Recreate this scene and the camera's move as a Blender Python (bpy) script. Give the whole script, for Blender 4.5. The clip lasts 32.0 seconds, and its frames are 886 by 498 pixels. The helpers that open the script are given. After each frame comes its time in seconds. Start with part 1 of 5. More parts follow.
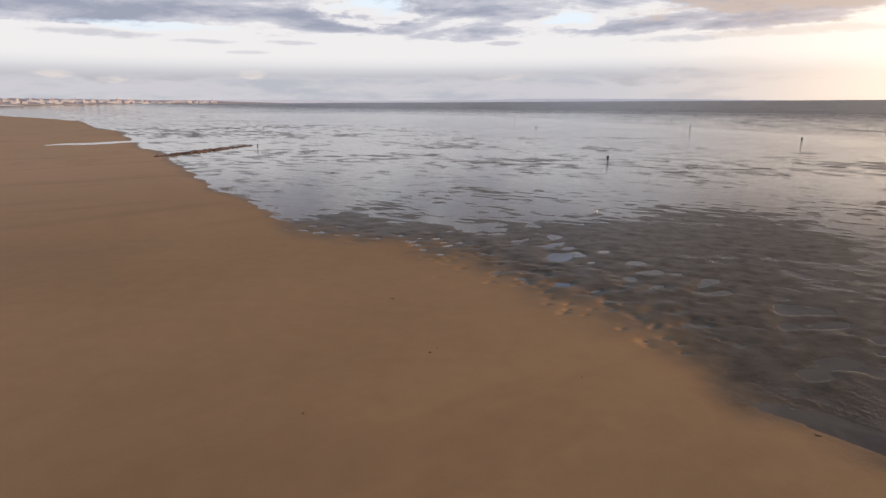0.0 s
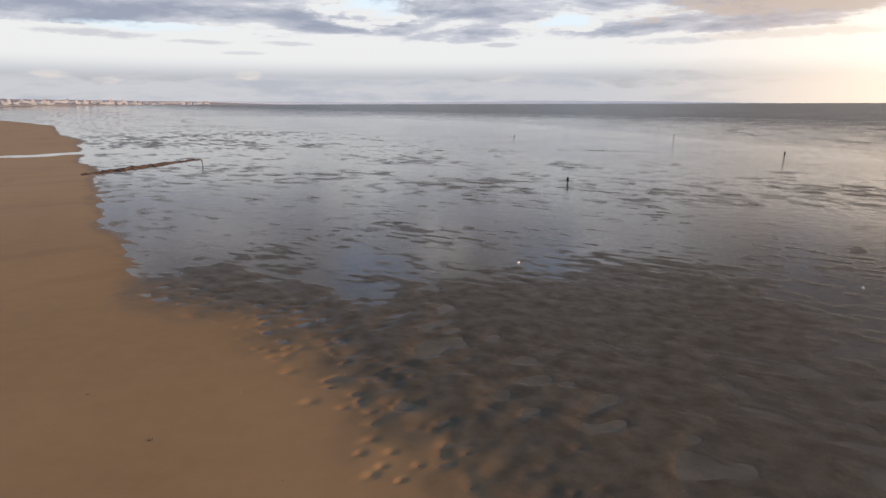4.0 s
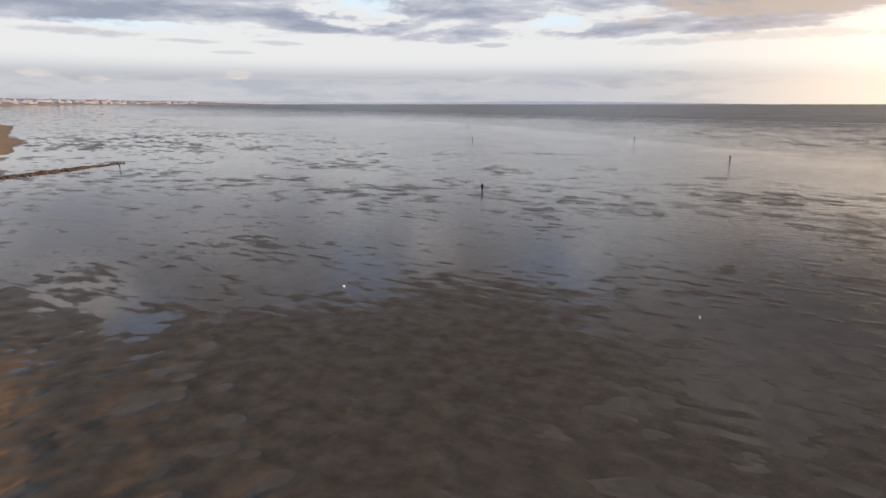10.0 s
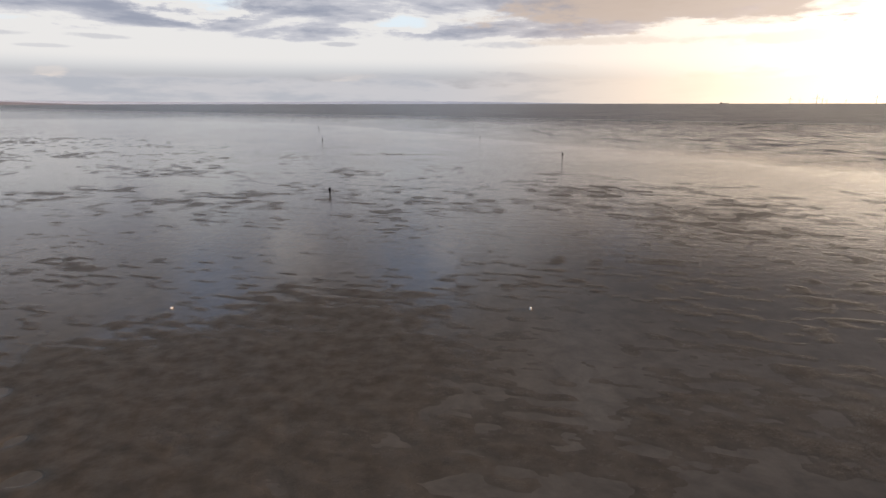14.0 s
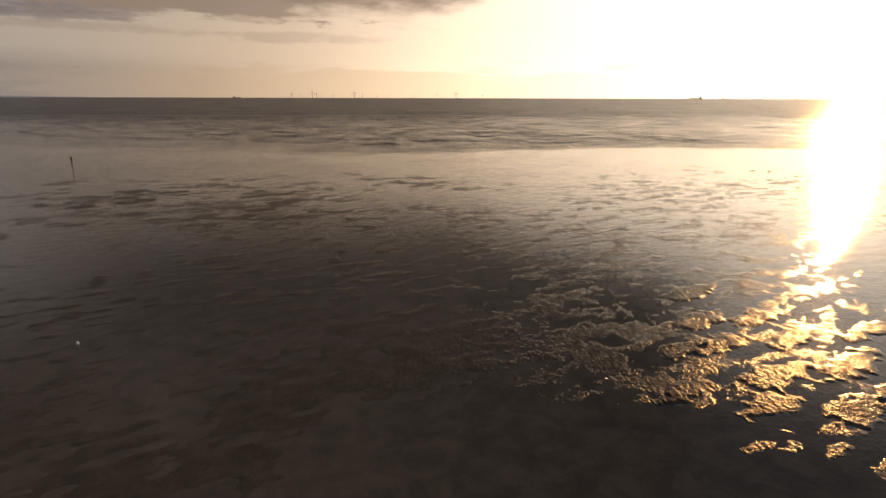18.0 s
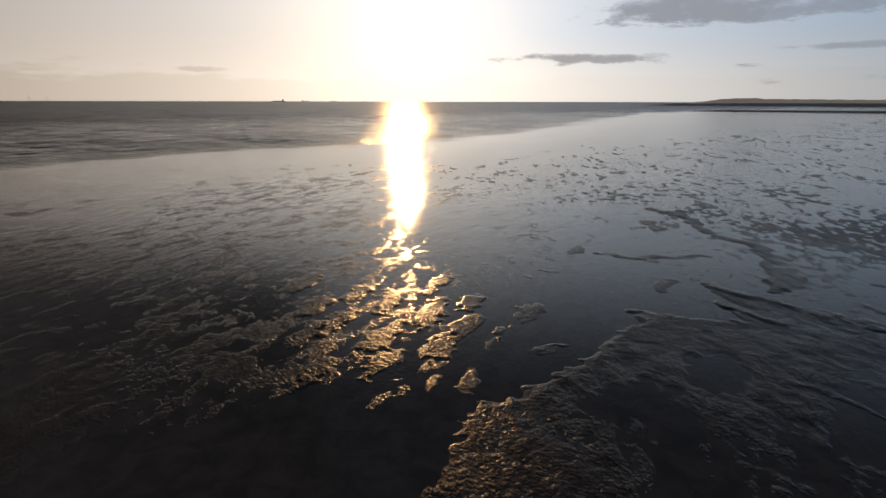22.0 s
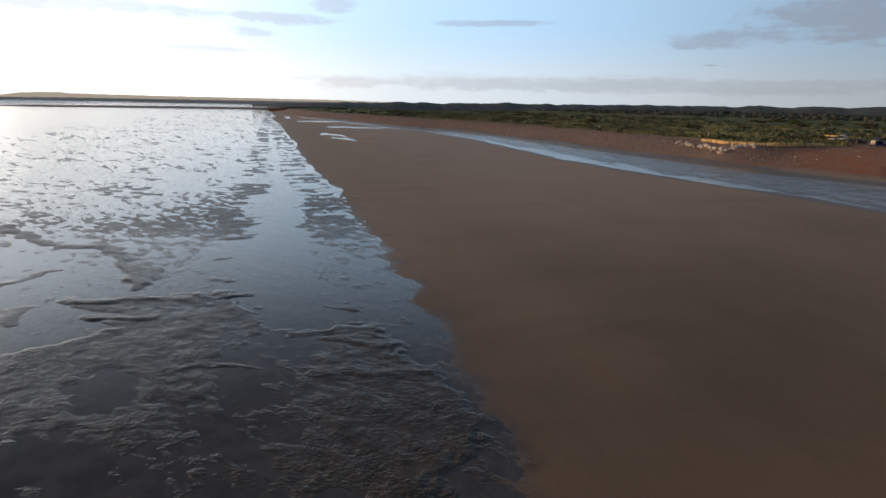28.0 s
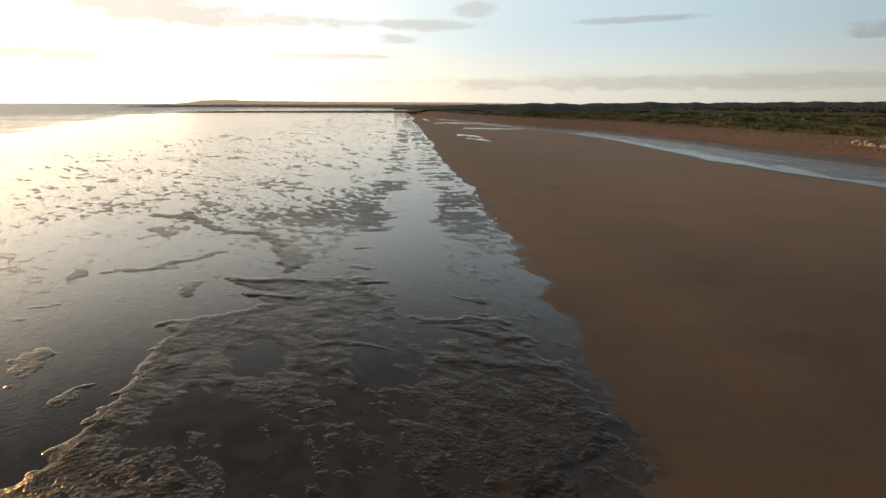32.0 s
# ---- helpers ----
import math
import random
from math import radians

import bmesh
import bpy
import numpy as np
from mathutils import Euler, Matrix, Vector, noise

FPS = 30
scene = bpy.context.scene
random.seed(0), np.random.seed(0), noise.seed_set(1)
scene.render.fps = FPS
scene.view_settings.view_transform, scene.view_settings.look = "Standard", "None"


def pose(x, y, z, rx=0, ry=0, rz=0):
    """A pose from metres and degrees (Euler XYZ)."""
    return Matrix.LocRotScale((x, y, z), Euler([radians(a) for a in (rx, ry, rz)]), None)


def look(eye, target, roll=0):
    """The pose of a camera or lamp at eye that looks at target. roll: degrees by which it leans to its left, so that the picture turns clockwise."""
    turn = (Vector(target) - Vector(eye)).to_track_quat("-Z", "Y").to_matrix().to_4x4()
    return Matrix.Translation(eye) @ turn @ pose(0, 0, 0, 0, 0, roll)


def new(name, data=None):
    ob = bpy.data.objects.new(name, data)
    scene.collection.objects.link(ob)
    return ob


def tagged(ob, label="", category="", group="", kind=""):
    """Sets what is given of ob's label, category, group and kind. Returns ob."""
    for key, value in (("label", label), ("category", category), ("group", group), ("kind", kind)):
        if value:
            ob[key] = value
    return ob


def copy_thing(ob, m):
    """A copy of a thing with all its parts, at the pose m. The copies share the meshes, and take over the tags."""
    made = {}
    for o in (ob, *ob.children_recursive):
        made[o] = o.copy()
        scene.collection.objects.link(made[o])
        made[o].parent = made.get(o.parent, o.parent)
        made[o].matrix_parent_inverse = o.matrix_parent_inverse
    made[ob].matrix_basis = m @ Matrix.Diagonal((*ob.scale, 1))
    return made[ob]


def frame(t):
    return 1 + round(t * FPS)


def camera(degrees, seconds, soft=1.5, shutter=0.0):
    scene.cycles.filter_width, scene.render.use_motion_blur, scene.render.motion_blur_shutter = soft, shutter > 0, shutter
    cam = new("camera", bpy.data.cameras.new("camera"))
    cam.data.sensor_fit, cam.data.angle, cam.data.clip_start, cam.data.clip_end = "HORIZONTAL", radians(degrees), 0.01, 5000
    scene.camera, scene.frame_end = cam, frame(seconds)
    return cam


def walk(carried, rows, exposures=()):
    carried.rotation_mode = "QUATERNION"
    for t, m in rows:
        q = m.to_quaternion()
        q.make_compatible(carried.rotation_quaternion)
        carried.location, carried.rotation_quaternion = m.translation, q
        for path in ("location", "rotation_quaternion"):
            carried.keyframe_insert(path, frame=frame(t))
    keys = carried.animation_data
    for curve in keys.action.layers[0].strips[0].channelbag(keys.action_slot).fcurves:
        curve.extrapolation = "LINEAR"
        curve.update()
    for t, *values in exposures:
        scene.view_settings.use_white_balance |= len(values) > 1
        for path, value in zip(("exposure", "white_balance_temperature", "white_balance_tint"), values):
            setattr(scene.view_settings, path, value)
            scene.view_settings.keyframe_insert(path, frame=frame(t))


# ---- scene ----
cam = camera(76.86, 32.0, soft=1.5)
PATH = [
    (0.0, pose(-31.76, -20.67, 14.55, 75.30, 0.30, 1.46)),
    (0.5, pose(-30.38, -18.80, 15.06, 75.32, 0.33, 1.48)),
    (1.0, pose(-28.98, -16.96, 15.50, 75.39, 0.25, 1.54)),
    (1.5, pose(-27.57, -15.15, 15.84, 75.36, 0.19, 1.64)),
    (2.0, pose(-26.19, -13.36, 16.19, 75.36, 0.12, 1.72)),
    (2.5, pose(-24.78, -11.56, 16.64, 75.44, 0.21, 1.64)),
    (3.0, pose(-23.31, -9.82, 17.16, 75.48, 0.27, 1.53)),
    (3.5, pose(-21.81, -8.33, 17.58, 75.48, 0.24, 1.36)),
    (4.0, pose(-20.23, -7.20, 17.82, 75.43, 0.14, 1.13)),
    (4.5, pose(-18.57, -6.32, 17.98, 75.41, 0.11, 0.92)),
    (6.5, pose(-11.60, -3.51, 18.22, 75.40, -0.01, 0.63)),
    (7.0, pose(-9.84, -2.98, 18.17, 75.39, 0.01, 0.56)),
    (7.5, pose(-8.11, -2.48, 18.12, 75.40, 0.06, 0.46)),
    (8.0, pose(-6.50, -2.00, 18.09, 75.32, -0.08, -0.03)),
    (8.5, pose(-5.17, -1.50, 18.14, 75.33, 0.06, 0.03)),
    (9.0, pose(-4.06, -1.05, 18.21, 75.45, 0.38, 0.67)),
    (9.5, pose(-3.10, -0.63, 18.28, 75.47, 0.31, 0.85)),
    (10.0, pose(-2.26, -0.25, 18.40, 75.44, 0.00, 0.23)),
    (10.5, pose(-1.64, 0.06, 18.64, 75.49, 0.23, 0.61)),
    (11.0, pose(-1.22, 0.22, 18.85, 75.59, 0.54, 1.68)),
    (11.5, pose(-0.88, 0.25, 18.91, 75.61, 0.53, 1.97)),
    (12.0, pose(-0.52, 0.16, 18.92, 75.61, 0.31, 1.86)),
    (12.5, pose(-0.19, 0.06, 18.96, 75.57, 0.02, 1.25)),
    (13.0, pose(0.00, 0.00, 19.00, 75.52, 0.36, -2.00)),
    (13.5, pose(0.04, -0.05, 18.97, 75.46, 0.25, -8.09)),
    (14.0, pose(-0.06, -0.13, 18.94, 75.40, 0.06, -14.30)),
    (14.5, pose(-0.22, -0.25, 18.95, 75.33, -0.04, -20.37)),
    (16.5, pose(-1.09, -0.85, 19.21, 75.10, -0.13, -43.24)),
    (17.0, pose(-1.26, -0.97, 19.34, 75.05, -0.14, -48.74)),
    (17.5, pose(-1.36, -1.09, 19.53, 74.91, -0.05, -54.31)),
    (18.0, pose(-1.38, -1.24, 19.75, 74.84, -0.14, -59.91)),
    (18.5, pose(-1.34, -1.42, 19.97, 74.95, -0.06, -65.61)),
    (19.0, pose(-1.31, -1.58, 20.13, 74.92, 0.01, -71.33)),
    (19.5, pose(-1.33, -1.67, 20.18, 74.93, 0.00, -77.10)),
    (20.0, pose(-1.41, -1.70, 20.16, 74.92, 0.01, -82.91)),
    (20.5, pose(-1.50, -1.69, 20.12, 75.00, -0.09, -88.84)),
    (21.0, pose(-1.59, -1.68, 20.08, 75.13, -0.14, -94.26)),
    (21.5, pose(-1.70, -1.67, 19.96, 75.17, -0.14, -98.13)),
    (22.0, pose(-1.81, -1.67, 19.77, 75.18, -0.11, -99.39)),
    (22.5, pose(-1.90, -1.67, 19.54, 75.19, 0.03, -99.10)),
    (23.0, pose(-1.97, -1.67, 19.30, 75.20, -0.08, -99.59)),
    (23.5, pose(-2.00, -1.68, 19.11, 75.20, -0.18, -104.89)),
    (24.0, pose(-2.01, -1.68, 19.01, 75.22, -0.33, -111.23)),
    (24.5, pose(-2.00, -1.68, 19.01, 75.20, -0.38, -117.75)),
    (25.0, pose(-1.97, -1.67, 19.11, 75.21, -0.63, -124.13)),
    (25.5, pose(-1.92, -1.69, 19.28, 75.17, -0.92, -130.27)),
    (27.5, pose(-1.56, -1.94, 20.15, 75.39, -1.07, -155.00)),
    (28.0, pose(-1.46, -1.96, 20.27, 75.39, -1.10, -161.21)),
    (28.5, pose(-1.40, -1.96, 20.30, 75.39, -0.88, -167.32)),
    (29.0, pose(-1.37, -1.93, 20.25, 75.40, -0.90, -168.53)),
    (29.5, pose(-1.38, -1.89, 20.15, 75.41, -0.91, -169.17)),
    (30.0, pose(-1.43, -1.84, 20.02, 75.47, -0.95, -169.64)),
    (30.5, pose(-1.49, -1.78, 19.87, 75.38, -0.85, -166.12)),
    (31.0, pose(-1.55, -1.72, 19.73, 75.33, -0.79, -160.12)),
    (31.5, pose(-1.58, -1.66, 19.63, 75.32, -0.63, -153.95)),
    (32.0, pose(-1.60, -1.58, 19.57, 75.43, -0.15, -147.77)),
]
walk(cam, PATH, [(0.0, 0.00, 6900, 15), (4.0, 0.00, 6800, 12), (12.5, -0.05, 6800, 12), (14.5, -0.12, 7100, 14), (16.5, -0.58, 8000, 17),
                 (18.0, -1.32, 8400, 18), (19.0, -1.92, 8000, 18), (21.0, -2.42, 6700, 15), (23.0, -2.50, 6250, 13), (25.5, -2.22, 6350, 13),
                 (27.5, -1.10, 6500, 13), (28.5, -0.76, 7050, 14), (30.0, -0.46, 7500, 14), (31.0, -0.64, 8000, 14), (32.0, -0.99, 8800, 14)])

# ---- light ----
SUN_AZ, SUN_EL = 95.6, 6.3                      # degrees clockwise from +y, and above the horizon
SUN = Vector((math.sin(radians(SUN_AZ)) * math.cos(radians(SUN_EL)), math.cos(radians(SUN_AZ)) * math.cos(radians(SUN_EL)), math.sin(radians(SUN_EL))))


class Nodes:
    """Short hand for node trees."""

    def __init__(self, tree):
        self.t = tree
        tree.nodes.clear()

    def put(self, sock, v):
        if isinstance(v, bpy.types.NodeSocket):
            self.t.links.new(v, sock)
        elif v is not None:
            if sock.type == "RGBA" and len(v) == 3:
                v = (*v, 1.0)
            sock.default_value = v

    def node(self, kind, ins=(), **props):
        n = self.t.nodes.new(kind)
        for k, v in props.items():
            setattr(n, k, v)
        for k, v in (ins.items() if isinstance(ins, dict) else enumerate(ins)):
            self.put(n.inputs[k], v)
        return n

    def m(self, op, a, b=None, c=None, clamp=False):
        return self.node("ShaderNodeMath", [v for v in (a, b, c) if v is not None], operation=op, use_clamp=clamp).outputs[0]

    def add(self, a, b): return self.m("ADD", a, b)
    def sub(self, a, b): return self.m("SUBTRACT", a, b)
    def mul(self, a, b): return self.m("MULTIPLY", a, b)
    def div(self, a, b): return self.m("DIVIDE", a, b)
    def pow(self, a, b): return self.m("POWER", a, b)

    def step(self, v, lo, hi, a=0.0, b=1.0):
        return self.node("ShaderNodeMapRange", {"Value": v, "From Min": lo, "From Max": hi, "To Min": a, "To Max": b}, interpolation_type="SMOOTHSTEP").outputs[0]

    def lin(self, v, lo, hi, a=0.0, b=1.0):
        return self.node("ShaderNodeMapRange", {"Value": v, "From Min": lo, "From Max": hi, "To Min": a, "To Max": b}).outputs[0]

    def mix(self, f, a, b, mode="MIX"):
        n = self.node("ShaderNodeMix", data_type="RGBA", blend_type=mode)
        self.put(n.inputs[0], f), self.put(n.inputs[6], a), self.put(n.inputs[7], b)
        return n.outputs[2]

    def xyz(self, v):
        return self.node("ShaderNodeSeparateXYZ", [v]).outputs

    def vec(self, x, y, z):
        return self.node("ShaderNodeCombineXYZ", [x, y, z]).outputs[0]

    def vmul(self, v, s):
        return self.node("ShaderNodeVectorMath", [v, s], operation="MULTIPLY").outputs[0]

    def dot(self, v, w):
        return self.node("ShaderNodeVectorMath", [v, w], operation="DOT_PRODUCT").outputs["Value"]

    def noise(self, v, scale, detail=4.0, rough=0.55, dist=0.0):
        return self.node("ShaderNodeTexNoise", {"Vector": v, "Scale": scale, "Detail": detail, "Roughness": rough, "Distortion": dist}).outputs[0]

    def ramp(self, f, stops):
        n = self.node("ShaderNodeValToRGB", [f])
        el = n.color_ramp.elements
        while len(el) < len(stops):
            el.new(0.5)
        for e, (at, col) in zip(el, stops):
            e.position, e.color = at, (*col, 1.0)
        return n.outputs[0]


world = bpy.data.worlds.new("sky")
scene.world = world
world.use_nodes = True
W = Nodes(world.node_tree)
way = W.node("ShaderNodeTexCoord").outputs["Generated"]
wx, wy, wz = W.xyz(way)[0], W.xyz(way)[1], W.xyz(way)[2]
up = W.m("MAXIMUM", wz, 0.0)
flat = W.m("SQRT", W.m("MAXIMUM", W.add(W.mul(wx, wx), W.mul(wy, wy)), 1e-6))
sun_h = Vector((SUN.x, SUN.y, 0)).normalized()
toward = W.div(W.add(W.mul(wx, sun_h.x), W.mul(wy, sun_h.y)), flat)          # cosine of the bearing from the sun
south = W.div(wy, flat)                                                        # 1 towards +y
near_sun = W.m("MAXIMUM", W.dot(way, tuple(SUN)), 0.0)
nishita = W.node("ShaderNodeTexSky", sky_type="NISHITA", sun_disc=False, sun_elevation=radians(SUN_EL), sun_rotation=radians(SUN_AZ),
                 air_density=1.0, dust_density=1.6, ozone_density=1.2).outputs[0]
clear = W.vmul(nishita, (0.085, 0.085, 0.085))
# clear sky through thin haze: pale at the horizon, blue above, dark overhead; brighter on the clear northern side
cover = W.step(south, -0.45, 0.70)                                             # 0 to the north, 1 to the south
north_c = W.mix(W.step(up, 0.01, 0.13), (1.18, 1.38, 1.52), (0.80, 1.25, 1.72))
south_c = W.mix(W.step(up, 0.02, 0.10), (0.52, 0.55, 0.62), (0.58, 0.70, 0.84))
north_c = W.vmul(north_c, W.step(toward, -0.35, 0.45, 0.70, 1.35))
south_c = W.vmul(south_c, W.step(toward, 0.45, 0.92, 1.0, 2.3))
veil = W.mix(cover, north_c, south_c)
veil = W.mix(W.step(W.add(up, W.mul(cover, 0.07)), 0.21, 0.52), veil, W.mix(cover, W.vmul((0.13, 0.20, 0.33), W.step(toward, 0.85, 0.15, 1.25, 2.1)), (0.16, 0.26, 0.42)))
clear = W.mix(0.15, veil, clear)
# glow round the sun
pos_t = W.m("MAXIMUM", toward, 0.0)
g1 = W.mul(W.pow(near_sun, 4.2), W.step(up, 0.50, 0.16))
g2 = W.pow(near_sun, 45.0)
g3 = W.pow(near_sun, 700.0)
glow = W.mix(1.0, W.mix(1.0, W.vmul(W.mix(cover, (3.1, 2.85, 2.5), (3.0, 2.75, 2.40)), g1), W.vmul((2.4, 2.0, 1.4), g2), "ADD"), W.vmul((2.5, 2.2, 1.6), g3), "ADD")
glow_low = W.vmul((0.90, 0.60, 0.20), W.mul(W.pow(pos_t, 4.0), W.step(up, 0.12, 0.0)))
warm = W.mul(W.mul(W.step(toward, 0.10, 0.75), W.step(up, 0.30, 0.06)), W.step(cover, 0.0, 0.35))
# clouds on a plane overhead
plane = W.vmul(way, (1, 1, 0))
plane = W.node("ShaderNodeVectorMath", [plane, W.vec(W.add(up, 0.10), W.add(up, 0.10), 1.0)], operation="DIVIDE").outputs[0]
warp = W.vmul(plane, (0.80, 1.0, 1.0))
n1 = W.noise(warp, 0.95, 8.0, 0.60, 0.35)
n2 = W.noise(plane, 3.4, 6.0, 0.62, 0.3)
thick = W.add(n1, W.mul(W.sub(n2, 0.5), 0.30))
tatter = W.sub(W.noise(W.vec(W.mul(wx, 30.0), W.mul(wy, 30.0), W.mul(wz, 80.0)), 1.0, 6.0, 0.66), 0.5)
ragged = W.sub(W.noise(W.vec(W.mul(wx, 9.0), W.mul(wy, 9.0), W.mul(wz, 42.0)), 1.0, 6.0, 0.62), 0.5)
bearing = W.m("ARCTAN2", W.add(W.mul(wx, -0.70711), W.mul(wy, -0.70711)), W.add(W.mul(wx, 0.70711), W.mul(wy, -0.70711)))   # from 135 degrees
rise_deg = W.mul(W.m("ARCSINE", wz), 57.2958)


def patches(rows):
    """The sum of soft-edged long patches: bearing, height, half length, half height (degrees), weight."""
    total = None
    for az, el, hw, hh, wt in rows:
        dx = W.div(W.add(W.sub(W.mul(bearing, 57.2958), az - 135.0), W.mul(ragged, hw * 1.2)), hw)
        dy = W.div(W.add(W.sub(rise_deg, el), W.mul(ragged, hh * 2.6)), hh)
        rr = W.add(W.mul(dx, dx), W.mul(dy, dy))
        one = W.mul(W.step(W.add(rr, W.add(W.mul(ragged, -2.0), W.mul(tatter, 2.4))), 1.35, 0.15), wt)
        total = one if total is None else W.m("MAXIMUM", total, one)
    return total


STREAKS = ((112.4, 3.85, 8.0, 0.55, 0.9), (122.0, 7.8, 9.0, 1.3, 0.9), (132.0, 7.3, 9.0, 0.7, 0.7), (137.0, 4.4, 7.0, 0.28, 0.6), (143.5, 6.1, 2.2, 0.4, 0.6),
           (77.0, 2.8, 2.2, 0.25, 0.3), (145.0, 7.35, 6.5, 0.45, 0.7), (166.0, 7.5, 6.0, 0.32, 0.7), (187.5, 5.9, 6.0, 0.7, 0.8), (198.0, 7.2, 11.0, 1.9, 1.0),
           (150.8, 8.7, 2.2, 0.7, 0.6), (176.0, 1.9, 34.0, 0.75, 0.55))
OPEN = ((-8.0, 8.9, 3.6, 0.8, 0.7), (10.7, 7.5, 2.2, 0.6, 0.7), (-27.0, 6.6, 6.0, 0.35, 0.5), (-3.0, 10.2, 3.0, 0.6, 0.6))
CLOUDLETS = ((-31.5, 5.8, 4.6, 0.40, 0.6), (-23.5, 5.4, 3.0, 0.20, 0.5), (-19.5, 4.6, 1.8, 0.14, 0.4), (-15.8, 5.5, 2.8, 0.2, 0.5), (4.5, 5.5, 1.8, 0.2, 0.6), (20.0, 5.4, 4.0, 0.3, 0.5))
DUSK = ((36.0, 8.6, 15.0, 1.9, 0.8), (50.0, 9.6, 13.0, 1.2, 0.75), (46.0, 5.4, 9.0, 0.5, 0.5), (30.0, 5.6, 8.0, 0.5, 0.4))
GAPS = ((-8.0, 8.3, 5.5, 1.2, 1.0), (10.7, 7.3, 3.2, 0.9, 1.0), (-25.0, 6.4, 8.0, 0.5, 1.0), (-33.0, 6.0, 6.0, 0.5, 0.8))
BLUE = ((12.0, 16.6, 6.0, 2.2, 0.9), (-8.0, 16.8, 6.0, 1.7, 0.8), (-12.4, 21.9, 9.0, 2.2, 0.9), (-30.0, 19.8, 4.0, 1.8, 0.9), (33.4, 12.1, 3.5, 1.0, 0.5), (-40.0, 20.5, 5.0, 1.6, 0.7))
WHITE = ((-1.2, 14.0, 3.6, 1.3, 0.9), (14.8, 14.9, 3.0, 1.2, 0.9), (-35.0, 16.3, 5.5, 2.1, 0.9), (30.5, 29.0, 2.6, 1.2, 0.8), (-24.0, 12.0, 6.0, 0.9, 0.5))
streak = patches(STREAKS)
hole = patches(GAPS)
deck = W.mul(W.step(south, 0.45, 0.80), W.step(up, 0.082, 0.118))
amount = W.sub(W.mul(deck, 0.30), 0.18)
amount = W.sub(amount, W.mul(hole, 0.17))
cloud = W.step(W.add(thick, amount), 0.50, 0.585)
cloud = W.mul(cloud, W.step(up, 0.03, 0.07))
body = W.step(W.add(thick, amount), 0.50, 0.76)
cloud_col = W.mix(body, (0.66, 0.70, 0.78), (0.33, 0.38, 0.49))
cloud_col = W.mix(W.step(up, 0.17, 0.40), cloud_col, (0.165, 0.165, 0.175))
sun_deck = W.mul(W.mul(W.step(toward, 0.20, 0.50), W.step(south, -0.02, 0.16)), W.step(W.sub(W.add(up, W.mul(ragged, 0.09)), W.step(toward, 0.78, 0.985, 0.0, 0.12)), 0.105, 0.170))
cloud_col = W.mix(sun_deck, cloud_col, W.mix(W.step(up, 0.13, 0.23), (0.46, 0.40, 0.36), W.mix(n2, (0.070, 0.088, 0.120), (0.13, 0.145, 0.175))))
cloud_col = W.mix(W.mul(warm, 0.85), cloud_col, (0.74, 0.56, 0.45))
streak_col = W.mix(W.step(toward, 0.2, 0.95), (0.50, 0.52, 0.62), (1.75, 1.55, 1.42))
# a pale band under the cloud deck and a lavender bank on the horizon, to the south
gap = W.mul(cover, W.mul(W.step(up, 0.035, 0.075), W.step(up, 0.34, 0.16)))
clear2 = W.mix(W.mul(gap, 0.9), clear, (0.86, 0.89, 0.91))
clear2 = W.mix(W.mul(warm, 0.75), clear2, W.vmul((1.25, 1.03, 0.80), W.step(toward, 0.60, 0.95, 1.0, 1.6)))
low_n = W.noise(W.vec(W.mul(wx, 6.0), W.mul(wy, 6.0), W.mul(wz, 34.0)), 1.0, 6.0, 0.6)
bank_top = W.add(0.045, W.mul(W.sub(low_n, 0.5), 0.09))
bank = W.mul(W.step(W.sub(bank_top, up), -0.004, 0.010), W.m("MAXIMUM", W.lin(cover, 0, 1, 0.10, 0.9), 0.0))
bank_col = W.mix(W.step(low_n, 0.45, 0.65), (0.60, 0.63, 0.69), (0.47, 0.52, 0.60))
puff = patches(((-35.3, 2.5, 1.7, 0.45, 0.5), (-31.0, 2.1, 1.2, 0.3, 0.4), (-19.5, 2.7, 1.4, 0.5, 0.5), (5.0, 2.6, 3.0, 0.35, 0.25), (24.0, 3.4, 4.0, 0.4, 0.25)))
bank_col = W.mix(puff, bank_col, (0.95, 0.86, 0.78))
bank_col = W.mix(W.mul(warm, 0.8), bank_col, (1.15, 0.90, 0.64))
sky = W.mix(W.m("MAXIMUM", bank, W.mul(puff, 0.9)), clear2, bank_col)
sky = W.mix(1.0, sky, glow_low, "ADD")
sky = W.mix(W.m("MAXIMUM", cloud, sun_deck), sky, cloud_col)
sky = W.mix(patches(OPEN), sky, (0.74, 0.94, 1.10))
sky = W.mix(patches(CLOUDLETS), sky, (0.47, 0.51, 0.60))
sky = W.mix(patches(DUSK), sky, (0.62, 0.53, 0.47))
sky = W.mix(patches(BLUE), sky, (0.34, 0.58, 0.98))
sky = W.mix(patches(WHITE), sky, (1.15, 1.12, 1.10))
sky = W.mix(1.0, sky, W.vmul(glow, W.mul(W.sub(1.0, W.mul(streak, 0.75)), W.sub(1.0, W.m("MAXIMUM", W.mul(cloud, 0.6), W.mul(sun_deck, 0.88))))), "ADD")
sky = W.mix(W.mul(streak, 0.55), sky, streak_col)
bg = W.node("ShaderNodeBackground", [sky, 1.0])
W.node("ShaderNodeOutputWorld", [bg.outputs[0]])

lamp = bpy.data.lights.new("sun", "SUN")
lamp.energy, lamp.angle, lamp.color = 5.0, radians(0.55), (1.0, 0.54, 0.20)
sun_ob = new("sun", lamp)
sun_ob.matrix_world = look(SUN * 100, (0, 0, 0))

